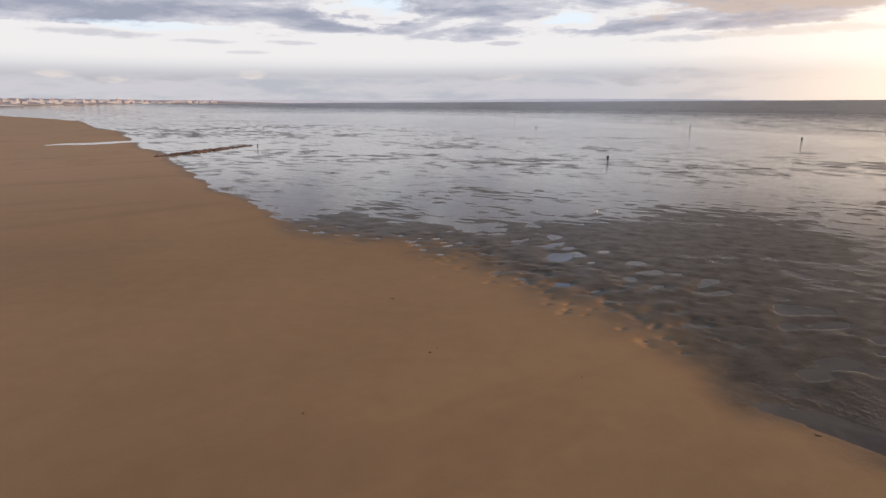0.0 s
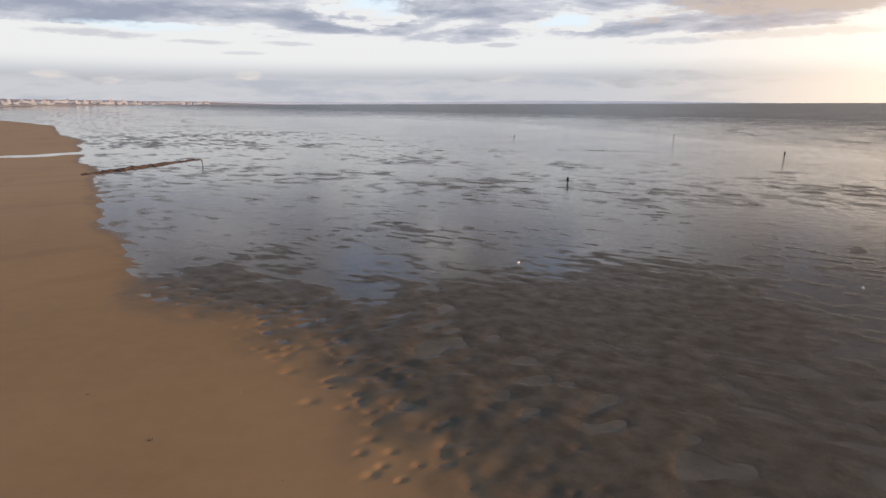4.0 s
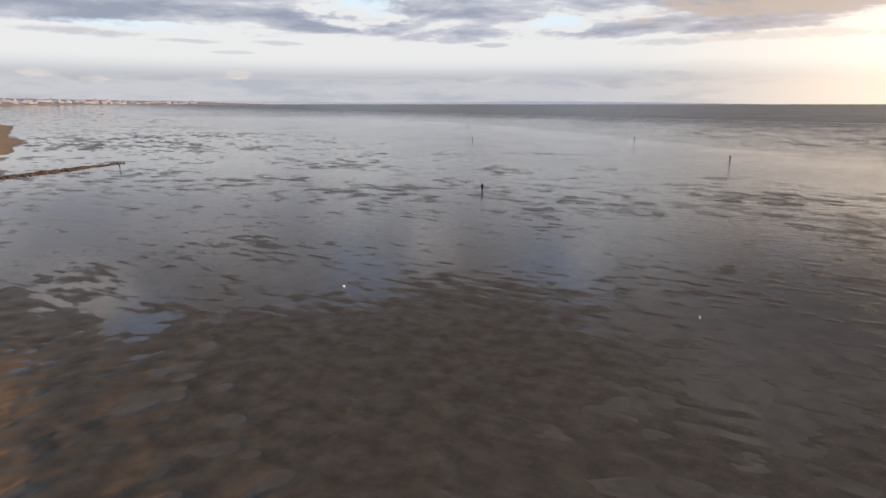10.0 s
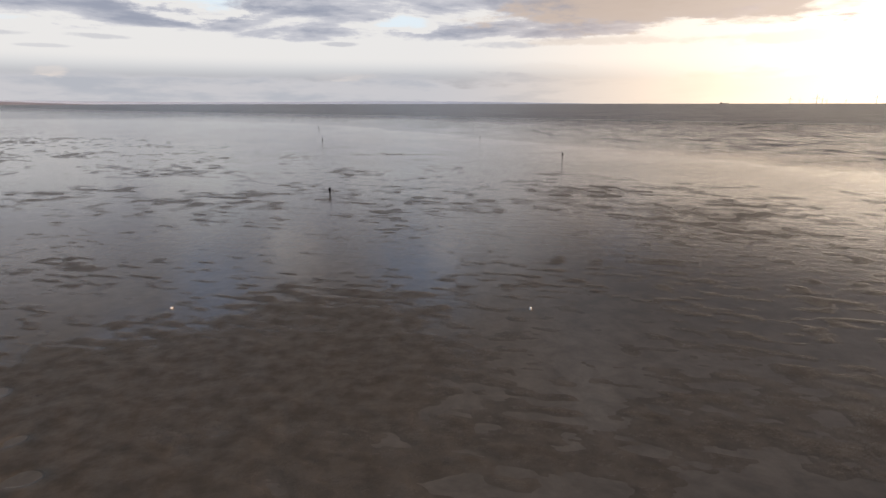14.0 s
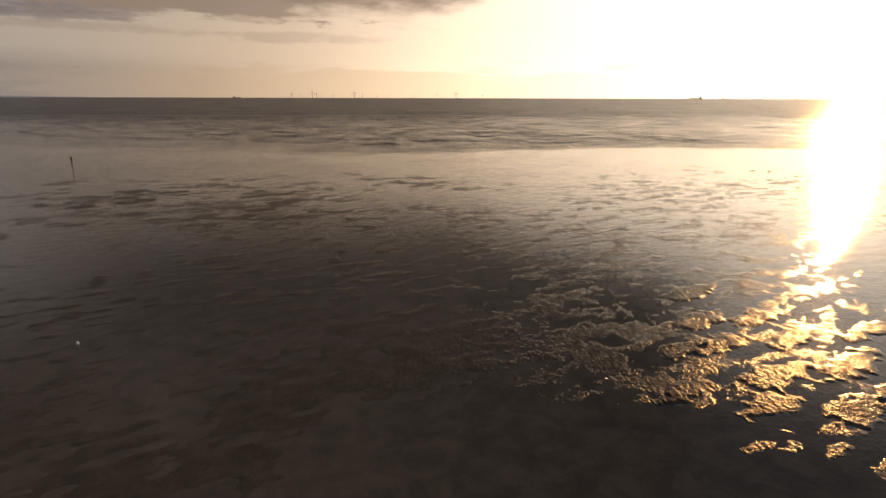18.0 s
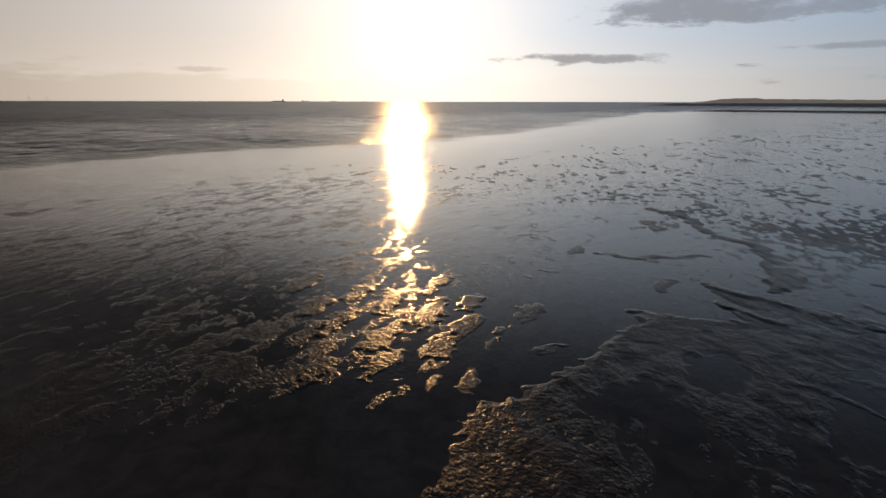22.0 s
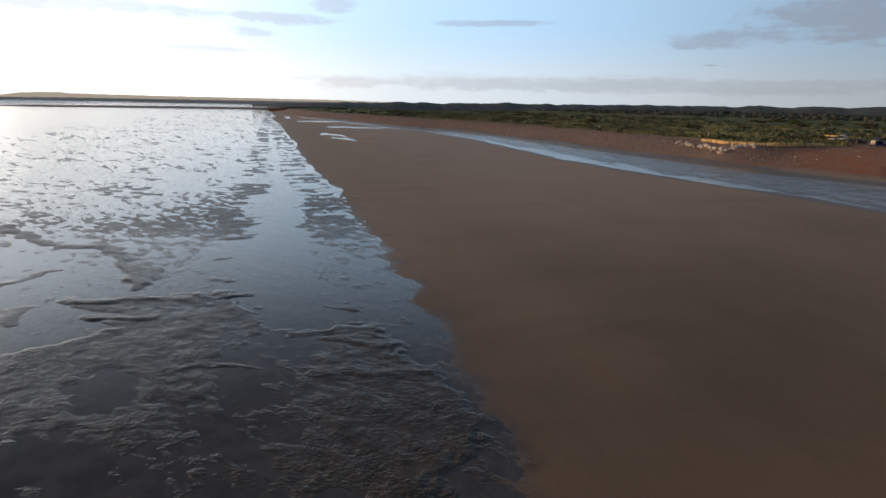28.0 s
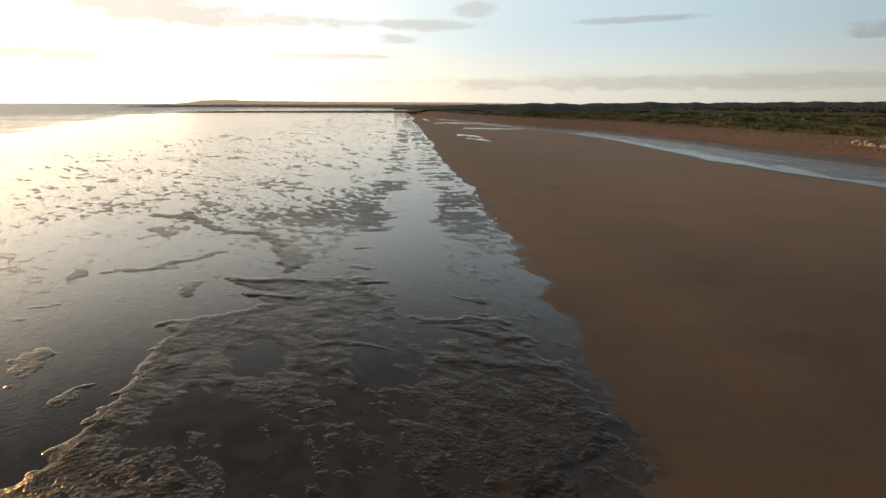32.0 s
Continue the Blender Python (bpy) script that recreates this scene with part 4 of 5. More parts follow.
# ---- cast iron figures standing on the flat ----
def figure_mesh():
    bm = bmesh.new()
    for sx in (-1, 1):
        ball(bm, (0.105 * sx, 0.05, 0.03), 0.055, 0.14, 0.05)
        tube(bm, (0.105 * sx, 0, 0.02), (0.10 * sx, 0, 0.50), 0.055, 0.075)
        tube(bm, (0.10 * sx, 0, 0.48), (0.095 * sx, 0, 0.95), 0.075, 0.105)
        ball(bm, (0.225 * sx, 0, 1.50), 0.075, 0.085, 0.085)
        tube(bm, (0.235 * sx, 0, 1.50), (0.265 * sx, 0.0, 1.15), 0.060, 0.048)
        tube(bm, (0.265 * sx, 0, 1.16), (0.262 * sx, 0.03, 0.85), 0.048, 0.036)
        ball(bm, (0.26 * sx, 0.03, 0.79), 0.036, 0.05, 0.085)
    ball(bm, (0, 0, 0.97), 0.20, 0.135, 0.16)
    tube(bm, (0, 0, 0.95), (0, 0, 1.25), 0.185, 0.165, 12)
    ball(bm, (0, 0.01, 1.36), 0.225, 0.135, 0.23, 12, 10)
    tube(bm, (0, 0, 1.52), (0, 0, 1.66), 0.075, 0.062)
    ball(bm, (0, 0.015, 1.755), 0.085, 0.105, 0.125, 12, 10)
    for f in bm.faces:
        f.smooth = True
    return bm


statue = part("iron_statue", figure_mesh(), M_IRON)
tagged(statue, "rust-dark cast iron standing figure on the tidal flat", "statue", "iron statues on the flat")
FIGURES = ((93.2, 188.9, -40), (98.7, 303.3, -35), (12.1, 300.5, -50), (-97.2, 163.0, -70), (-141.4, 299.3, -70), (129.8, 415.8, -40), (16.2, 462.0, -30), (48.0, 715.0, -30))
statue.matrix_basis = pose(5.8, 121.3, -0.15, 0, 0, -25)
for k, (x, y, turn) in enumerate(FIGURES):
    copy_thing(statue, pose(x, y, -0.10 - 0.05 * (k % 3), 1.5 * (k % 2), 2 if k == 3 else 0, turn))

# ---- low rock groyne running down the sand ----
groyne = base("rock_groyne", "low line of dark weed-covered rocks across the wet flat", "groyne")
rng = random.Random(4)
rocks = [part("rock", rock_mesh(k, 1, 1, 1), M_ROCK, groyne).data for k in range(5)]
for ob in list(groyne.children):
    bpy.data.objects.remove(ob)
for k in range(240):
    q = k / 239
    gx, gy = -117.5 + 11.2 * q + rng.gauss(0, 0.7), 136.5 + 43.5 * q + rng.gauss(0, 0.4)
    ob = new("rock", rocks[k % 5])
    ob.parent = groyne
    sz = rng.uniform(0.28, 0.62) * (0.75 + 0.6 * math.sin(math.pi * min(1, q * 1.15)))
    ob.matrix_basis = pose(gx, gy, max(height_at(gx, gy), -0.05) + 0.12 * sz, rng.uniform(-20, 20), rng.uniform(-20, 20), rng.uniform(0, 360)) @ Matrix.Diagonal((sz, sz * 0.8, sz * 0.55, 1))

# ---- small things lying on the flat and the sand ----
def stake():
    thing = base("wooden_stake", "short dark weathered stake stuck in the wet silt", "stake")
    part("post", tube(tube(bmesh.new(), (0, 0, -0.2), (0.05, 0, 0.45), 0.06, 0.05, 8), (0.05, 0, 0.45), (0.06, 0, 0.52), 0.05, 0.02, 8), M_IRON, thing)
    return thing


stake().matrix_basis = pose(70.4, 18.0, height_at(70.4, 18.0))


# plain lumps standing in for small white shapes that aren't identified
def pale_thing(x, y, size, turn):
    bm = rock_mesh(x, 0.5 * size, 0.32 * size, 0.42 * size, 0.2)
    ob = part("pale_stone", bm, M_SHELL)
    tagged(ob, "small pale lump on the wet silt", "stone", "pale stones on the flat")
    ob.matrix_basis = pose(x, y, max(0, height_at(x, y)) + 0.25 * size, 0, 0, turn)


for x, y, size, turn in ((-12.8, 54.9, 0.30, 20), (20.3, 46.2, 0.34, 70), (-27.6, 27.2, 0.05, 0), (-33.8, 24.6, 0.05, 40)):
    pale_thing(x, y, size, turn)


def weed_thing(x, y, size, turn, k):
    bm = bmesh.new()
    rg = random.Random(k)
    for i in range(7):
        a = rg.uniform(0, 6.28)
        p = Vector((rg.gauss(0, 0.2) * size, rg.gauss(0, 0.12) * size, 0.01))
        q = p + Vector((math.cos(a), math.sin(a) * 0.6, rg.uniform(0.05, 0.3))) * size * rg.uniform(0.25, 0.6)
        tube(bm, p, q, 0.05 * size, 0.02 * size, 5)
    ob = part("seaweed", bm, M_WEED)
    tagged(ob, "small dark tangle of washed-up seaweed on the sand", "seaweed", "seaweed scraps on the sand")
    ob.matrix_basis = pose(x, y, height_at(x, y), 0, 0, turn)


for k, (x, y, size) in enumerate(((-33.4, 9.8, 0.26), (-33.0, 10.5, 0.20), (-39.1, 2.9, 0.20), (-25.0, 7.0, 0.12), (-15.6, 1.8, 0.3), (-43.2, 24.0, 0.16), (-36.7, 19.2, 0.38), (-31.6, 21.4, 0.15), (-28.5, 16.0, 0.12))):
    weed_thing(x, y, size, 40 * k, k)

# ---- the slope below the dunes ----
def joined(name, verts, faces, mat, label, category, smooth_faces=False):
    me = bpy.data.meshes.new(name)
    me.vertices.add(len(verts))
    me.vertices.foreach_set("co", np.asarray(verts, np.float32).ravel())
    k = faces.shape[1]
    me.loops.add(faces.size)
    me.loops.foreach_set("vertex_index", faces.astype(np.int32).ravel())
    me.polygons.add(len(faces))
    me.polygons.foreach_set("loop_start", np.arange(0, faces.size, k, dtype=np.int32))
    me.update(calc_edges=True)
    if smooth_faces:
        me.polygons.foreach_set("use_smooth", np.ones(len(faces), bool))
    me.materials.append(mat)
    return tagged(new(name, me), label, category, kind="stuff")


R = np.random.RandomState(7)


def turned(n):
    """Random turns, n of them."""
    q = R.normal(size=(n, 4))
    q /= np.linalg.norm(q, axis=1)[:, None]
    w, x, y, z = q.T
    return np.stack([1 - 2 * (y * y + z * z), 2 * (x * y - z * w), 2 * (x * z + y * w), 2 * (x * y + z * w), 1 - 2 * (x * x + z * z), 2 * (y * z - x * w),
                     2 * (x * z - y * w), 2 * (y * z + x * w), 1 - 2 * (x * x + y * y)], -1).reshape(n, 3, 3)


CUBE = np.array([(a, b, c) for a in (-0.5, 0.5) for b in (-0.5, 0.5) for c in (-0.5, 0.5)])
CUBE_F = np.array([(0, 1, 3, 2), (4, 6, 7, 5), (0, 4, 5, 1), (2, 3, 7, 6), (0, 2, 6, 4), (1, 5, 7, 3)])


def scatter(n, u_range, e_range):
    """Places on the dune side: x, y, ground height."""
    u = R.uniform(*u_range, n)
    e = R.uniform(*e_range, n)
    s = np.interp(u, RUN_U, RUN_HI) - 4 - e
    x, y = xy(s, u)
    return x, y, land(x, y)


def blocks(name, n, u_range, e_range, lo, hi, mat, label):
    x, y, (h, dry, stony, grassy, park) = scatter(n, u_range, e_range)
    keep = stony > 0.25
    x, y, h = x[keep], y[keep], h[keep]
    m = len(x)
    size = R.uniform(lo, hi, (m, 1, 1)) * R.uniform(0.6, 1.3, (m, 1, 3))
    v = (CUBE[None] + R.normal(0, 0.07, (m, 8, 3))) * size
    v = np.einsum("nij,nkj->nki", turned(m), v) + np.stack([x, y, h + 0.1], -1)[:, None]
    f = (CUBE_F[None] + 8 * np.arange(m)[:, None, None]).reshape(-1, 4)
    return joined(name, v.reshape(-1, 3), f, mat, label, "rubble")


blocks("brick_rubble", 5000, (40, 220), (8, 60), 0.06, 0.18, M_BRICK, "tumbled red brick rubble on the slope below the dunes")
blocks("stone_rubble", 12000, (150, 640), (5, 42), 0.10, 0.34, M_STONE, "broken grey stones along the foot of the dunes")
blocks("pale_rubble", 80, (60, 420), (8, 40), 0.12, 0.45, M_WHITE_ROCK, "scattered pale concrete lumps on the slope")


def on_slope(u, e):
    s = float(np.interp(u, RUN_U, RUN_HI)) - 4 - e
    x, y = xy(s, u)
    return x, y, height_at(x, y)


white = [rock_mesh(20 + k, 1, 1, 1, 0.35) for k in range(4)]
white_data = []
for bm in white:
    ob = part("white_boulder", bm, M_WHITE_ROCK)
    white_data.append(ob.data)
    bpy.data.objects.remove(ob)
rng = random.Random(9)
for k in range(34):
    q = k / 33
    x, y = -18.5 - 27.0 * q + rng.gauss(0, 0.8), -273 + 24 * min(1, q * 1.7) + rng.gauss(0, 1.6)
    sz = rng.uniform(0.55, 1.15)
    ob = tagged(new("white_boulder", white_data[k % 4]), "pale white boulder among the rubble below the dunes", "boulder", "white boulders on the slope")
    ob.matrix_basis = pose(x, y, height_at(x, y) + 0.3 * sz, rng.uniform(-30, 30), rng.uniform(-30, 30), rng.uniform(0, 360)) @ Matrix.Diagonal((sz, sz * 0.85, sz * 0.75, 1))

block_bm = box(bmesh.new(), 3.0, 1.3, 1.25, bevel=0.08)
block_one = part("concrete_block", block_bm, M_CONC)
tagged(block_one, "sunlit yellowish concrete block set along the top of the slope", "block", "concrete blocks along the slope")
BLOCK_LINE = ((-29.0, -272.0), (-36.5, -259.0), (-47.0, -251.5), (-55.0, -249.5), (-69.0, -254.0))
lens = [0.0]
for (ax, ay), (bx, by) in zip(BLOCK_LINE, BLOCK_LINE[1:]):
    lens.append(lens[-1] + math.hypot(bx - ax, by - ay))
count = 15
for k in range(count):
    at = lens[-1] * (k + 0.5) / count
    x, y = float(np.interp(at, lens, [p[0] for p in BLOCK_LINE])), float(np.interp(at, lens, [p[1] for p in BLOCK_LINE]))
    x2, y2 = float(np.interp(at + 1, lens, [p[0] for p in BLOCK_LINE])), float(np.interp(at + 1, lens, [p[1] for p in BLOCK_LINE]))
    turn = math.degrees(math.atan2(y2 - y, x2 - x)) + rng.uniform(-5, 5) if at + 1 < lens[-1] else -14
    m = pose(x, y, height_at(x, y) - 0.1, rng.uniform(-3, 3), rng.uniform(-3, 3), turn)
    if k:
        copy_thing(block_one, m)
    else:
        block_one.matrix_basis = m

# broken concrete revetment at the end of the car park
revet = base("concrete_revetment", "broken yellow concrete slabs and boulders at the slope's end", "revetment")
for k in range(46):
    q = rng.random()
    u, e = 92 + rng.uniform(-12, 7), 4 + 46 * q
    x, y, z = on_slope(u, e)
    sz = rng.uniform(0.7, 1.7)
    ob = new("slab", white_data[k % 4])
    ob.parent = revet
    ob.matrix_basis = pose(x, y, z + 0.25 * sz, rng.uniform(-25, 25), rng.uniform(-25, 25), rng.uniform(0, 360)) @ Matrix.Diagonal((sz * 1.3, sz, sz * 0.6, 1))
for k in range(7):
    x, y, z = on_slope(91 + 1.4 * k, 10 + 5.5 * k)
    part("slab", rock_mesh(80 + k, 2.1, 1.4, 1.3, 0.22, 3), M_CONC, revet, "sunlit yellow broken concrete").matrix_basis = pose(x, y, z + 0.4, rng.uniform(-12, 12), rng.uniform(-12, 12), rng.uniform(0, 180))

for x, y, z, k in ((-106, -204, 1.4, 1.5), (-112, -213, 3.4, 1.9), (-104, -198, 0.4, 1.1), (-117, -221, 4.8, 1.6), (-113, -207, 2.2, 1.8)):
    part("slab", rock_mesh(60 + k, 2.0 * k, 1.5 * k, 1.35 * k, 0.22, 3), M_CONC, revet, "sunlit yellow broken concrete").matrix_basis = pose(x, y, z + 0.6, rng.uniform(-12, 12), rng.uniform(-12, 12), rng.uniform(0, 180))

# ---- car park ----
def car_thing(paint, van, label):
    thing = base("car", label, "car", "cars in the car park")
    L, Wd, H = (4.7, 1.85, 1.9) if van else (4.3, 1.78, 1.48)
    prof = [(-L / 2, 0.35), (-L / 2, 0.80), (-L / 2 + 0.12, 0.95), (L / 2 - 1.15, 0.98), (L / 2 - 0.12, 0.78), (L / 2, 0.60), (L / 2, 0.32)]
    cab = [(-L / 2 + 0.12, 0.94), (-L / 2 + (0.2 if van else 0.55), H - 0.06), (-L / 2 + 1.0, H), (0.25, H - 0.02), (L / 2 - 1.15, 0.97)]

    def side(points, half, top=None):
        bm = bmesh.new()
        rows = []
        for sgn in (-1, 1):
            rows.append([bm.verts.new((x, sgn * (half if top is None or z < 1.0 else top), z)) for x, z in points])
        n = len(points)
        bm.faces.new(rows[0][::-1]), bm.faces.new(rows[1])
        for i in range(n):
            bm.faces.new((rows[0][i], rows[0][(i + 1) % n], rows[1][(i + 1) % n], rows[1][i]))
        bmesh.ops.recalc_face_normals(bm, faces=bm.faces)
        bmesh.ops.bevel(bm, geom=list(bm.edges), offset=0.05, segments=2, affect="EDGES")
        return bm

    part("body", side(prof, Wd / 2), paint, thing)
    part("windows", side(cab, Wd / 2 - 0.06, Wd / 2 - 0.22), M_GLASS, thing, "dark window band")
    part("roof", box(bmesh.new(), 1.5 if not van else 2.6, Wd - 0.46, 0.06, -L / 2 + (1.55 if not van else 1.6), 0, H - 0.03, 0.02), paint, thing)
    part("bumper", box(bmesh.new(), 0.14, Wd - 0.1, 0.2, L / 2, 0, 0.34, 0.04), M_RUBBER, thing)
    part("bumper", box(bmesh.new(), 0.14, Wd - 0.1, 0.2, -L / 2, 0, 0.38, 0.04), M_RUBBER, thing)
    for sy in (-1, 1):
        part("headlight", box(bmesh.new(), 0.10, 0.32, 0.14, L / 2 - 0.04, sy * (Wd / 2 - 0.26), 0.60, 0.03), M_LAMP, thing)
        part("tail_light", box(bmesh.new(), 0.08, 0.22, 0.24, -L / 2, sy * (Wd / 2 - 0.18), 0.62, 0.03), M_TAIL, thing)
        for x in (-L / 2 + 0.8, L / 2 - 0.85):
            wheel = part("wheel", tube(bmesh.new(), (x, sy * (Wd / 2 - 0.2), 0.32), (x, sy * (Wd / 2 + 0.01), 0.32), 0.32, 0.32, 18), M_RUBBER, thing)
            part("rim", tube(bmesh.new(), (x, sy * (Wd / 2 - 0.02), 0.32), (x, sy * (Wd / 2 + 0.025), 0.32), 0.21, 0.19, 14), M_RIM, wheel)
    return thing


CARS = ((-86, -303, 0, 0, 60), (-90, -303, 0, 1, 55), (-85.5, -277, 4, 0, 70), (-90, -279, 2, 0, 60), (-90.5, -264, 1, 1, 35), (-94.0, -263.5, 4, 0, 70), (-101, -277, 2, 0, 60),
        (-105, -267.5, 0, 1, 40), (-108.5, -261, 4, 0, 65), (-113, -266, 3, 0, 60), (-121, -274, 2, 0, 50), (-120.5, -259.5, 1, 0, 30), (-124.5, -260.5, 4, 0, 60), (-133.4, -268, 0, 1, 25), (-128, -246, 3, 0, 45), (-97, -286, 3, 1, 70))
NAMES = ("white", "blue", "black", "silver", "grey", "red")
models = {}
for x, y, tint, van, turn in CARS:
    m = pose(x, y, height_at(x, y) + 0.01, 0, 0, turn + 180) @ Matrix.Diagonal((1.25, 1.25, 1.25, 1))
    if (tint, van) in models:
        copy_thing(models[tint, van], m)
    else:
        models[tint, van] = car_thing(PAINTS[tint], van, "parked %s %s above the rubble slope" % (NAMES[tint], "tall estate car" if van else "hatchback car"))
        models[tint, van].matrix_basis = m


def wall_run():
    thing = base("low_wall", "long low sunlit yellowish wall behind the car park", "wall")
    pts = ((-100, -368.5), (-124, -334), (-154, -315))
    for (ax, ay), (bx, by) in zip(pts, pts[1:]):
        ln = math.hypot(bx - ax, by - ay)
        n = int(ln / 3)
        for k in range(n):
            q = (k + 0.5) / n
            x, y = ax + (bx - ax) * q, ay + (by - ay) * q
            ob = part("panel", box(bmesh.new(), ln / n - 0.05, 0.3, 1.15, bevel=0.03), M_CONC, thing)
            ob.matrix_basis = pose(x, y, height_at(x, y) - 0.1, 0, 0, math.degrees(math.atan2(by - ay, bx - ax)))
    return thing


wall_run()


def kiosk_thing():
    thing = base("kiosk", "small sunlit cream hut behind the parked cars", "hut")
    part("wall", box(bmesh.new(), 2.6, 2.2, 2.6, bevel=0.03), M_WALLS[0], thing)
    part("roof", box(bmesh.new(), 3.0, 2.6, 0.18, 0, 0, 2.6, 0.03), M_ROOF, thing)
    part("hatch", box(bmesh.new(), 1.3, 0.06, 0.9, 0, 1.12, 1.05, 0.01), M_TIMBER, thing)
    part("door", box(bmesh.new(), 0.06, 0.85, 2.0, 1.32, 0, 0.02, 0.01), M_TIMBER, thing)
    return thing


kiosk_thing().matrix_basis = pose(-138, -303, height_at(-138, -303), 0, 0, 25)

marker = base("marker_post", "thin pale marker post standing in the dune grass", "post", "marker posts in the dunes")
part("pole", tube(bmesh.new(), (0, 0, -0.3), (0, 0, 1.6), 0.09, 0.08, 8), M_SHELL, marker)
part("cap", box(bmesh.new(), 0.55, 0.1, 0.5, 0, 0, 1.5, 0.02), M_SHELL, marker)
MARKS = ((148, -453), (82, -448), (20.5, -366), (-60, -330), (-36, -318), (-150, -345), (200, -520))
for k, (x, y) in enumerate(MARKS):
    m = pose(x, y, height_at(x, y), 0, 0, 150 + 20 * k)
    if k:
        copy_thing(marker, m)
    else:
        marker.matrix_basis = m

# ---- plants of the dunes ----
def cards(name, c, size, lift, mat, label, category, upright=False):
    """One small pointed leaf or blade for each centre."""
    n = len(c)
    tri = np.array([(-0.5, 0, 0), (0.5, 0, 0), (0.0, 0, 1.0)])
    v = tri[None] * size[:, None, None] * np.array([0.55 if upright else 0.9, 1, 1.0])
    if upright:
        a = R.uniform(0, 6.283, n)
        lean = R.normal(0, 0.35, (n, 2))
        x = v[..., 0] * np.cos(a)[:, None] + lean[:, :1] * v[..., 2]
        y = v[..., 0] * np.sin(a)[:, None] + lean[:, 1:] * v[..., 2]
        v = np.stack([x, y, v[..., 2]], -1)
    else:
        v = np.einsum("nij,nkj->nki", turned(n), v)
    v = v + c[:, None]
    v[..., 2] += lift
    return joined(name, v.reshape(-1, 3), np.arange(3 * n).reshape(-1, 3), mat, label, category)


def dune_points(n, u_range, e_range, need=0.5):
    x, y, (h, dry, stony, grassy, park) = scatter(n, u_range, e_range)
    keep = grassy > need
    return x[keep], y[keep], h[keep]


x, y, h = dune_points(90000, (60, 640), (25, 260))
cards("marram_grass", np.stack([x, y, h], -1), R.uniform(0.5, 1.3, len(x)), -0.1, M_MARRAM, "tufted green and straw-coloured marram grass on the dunes", "grass", True)

x, y, h = dune_points(2600, (60, 800), (30, 260))
patchy = vnoise(x / 28, y / 28, 71) > -0.15
x, y, h = x[patchy], y[patchy], h[patchy]
per = 46
rad = R.uniform(0.8, 2.6, len(x))
d3 = R.normal(size=(len(x), per, 3))
d3 /= np.linalg.norm(d3, axis=2)[..., None]
d3[..., 2] = np.abs(d3[..., 2]) * 0.45
c = np.stack([x, y, h], -1)[:, None] + d3 * (rad[:, None, None] * R.uniform(0.55, 1.0, (len(x), per, 1)))
cards("dune_scrub", c.reshape(-1, 3), np.repeat(rad, per) * R.uniform(0.25, 0.55, len(x) * per), 0.0, M_LEAF, "dark green low scrub scattered over the dunes", "scrub")


x, y, h = dune_points(420, (70, 900), (48, 380))
sets = vnoise(x / 45, y / 45, 74) > -0.25
x, y, h = x[sets], y[sets], h[sets]
for k, (mat, label) in enumerate(((M_LEAF, "broad dark green bushes on the dunes"), (M_HEATH, "olive-brown bramble mounds on the dunes"))):
    bx, by, bh = x[k::2], y[k::2], h[k::2]
    per = 210
    rad = R.uniform(2.5, 7.0, len(bx))
    d3 = R.normal(size=(len(bx), per, 3))
    d3 /= np.linalg.norm(d3, axis=2)[..., None]
    d3[..., 2] = np.abs(d3[..., 2]) * 0.34
    c = np.stack([bx, by, bh], -1)[:, None] + d3 * (rad[:, None, None] * R.uniform(0.7, 1.0, (len(bx), per, 1)))
    cards("dune_bushes", c.reshape(-1, 3), np.repeat(rad, per) * R.uniform(0.14, 0.30, len(bx) * per), -0.2, mat, label, "bushes")


def clumps(name, x, y, z, r, squash, mat, label, category):
    bm = bmesh.new()
    bmesh.ops.create_icosphere(bm, subdivisions=1, radius=1)
    bv = np.array([v.co[:] for v in bm.verts])
    bf = np.array([[v.index for v in f.verts] for f in bm.faces])
    bm.free()
    n = len(x)
    k = 1 + R.normal(0, 0.17, (n, len(bv), 1))
    v = bv[None] * k * (r[:, None, None] * np.array([1, 1, squash]))
    v = v + np.stack([x, y, z], -1)[:, None]
    f = (bf[None] + len(bv) * np.arange(n)[:, None, None]).reshape(-1, 3)
    return joined(name, v.reshape(-1, 3), f, mat, label, category)


x, y, h = dune_points(2400, (0, 1100), (110, 420))
big = vnoise(x / 60, y / 60, 72) > 0.05
x, y, h = x[big], y[big], h[big]
clumps("thicket", x, y, h + 0.3, R.uniform(1.2, 3.6, len(x)), 0.40, M_LEAF, "rolling dark green thickets behind the dunes", "thicket")
x, y, h = dune_points(9000, (-250, 1700), (480, 1000))
r = R.uniform(1.8, 4.2, len(x))
clumps("far_wood", x, y, h + r * 0.15 + R.uniform(0, 0.6, len(x)), r, 0.5, M_TREE, "distant dark woodland along the skyline", "woodland")

# ---- far off ----
def bearing_at(az, dist, z=0.0):
    return dist * math.sin(radians(az)), dist * math.cos(radians(az)), z


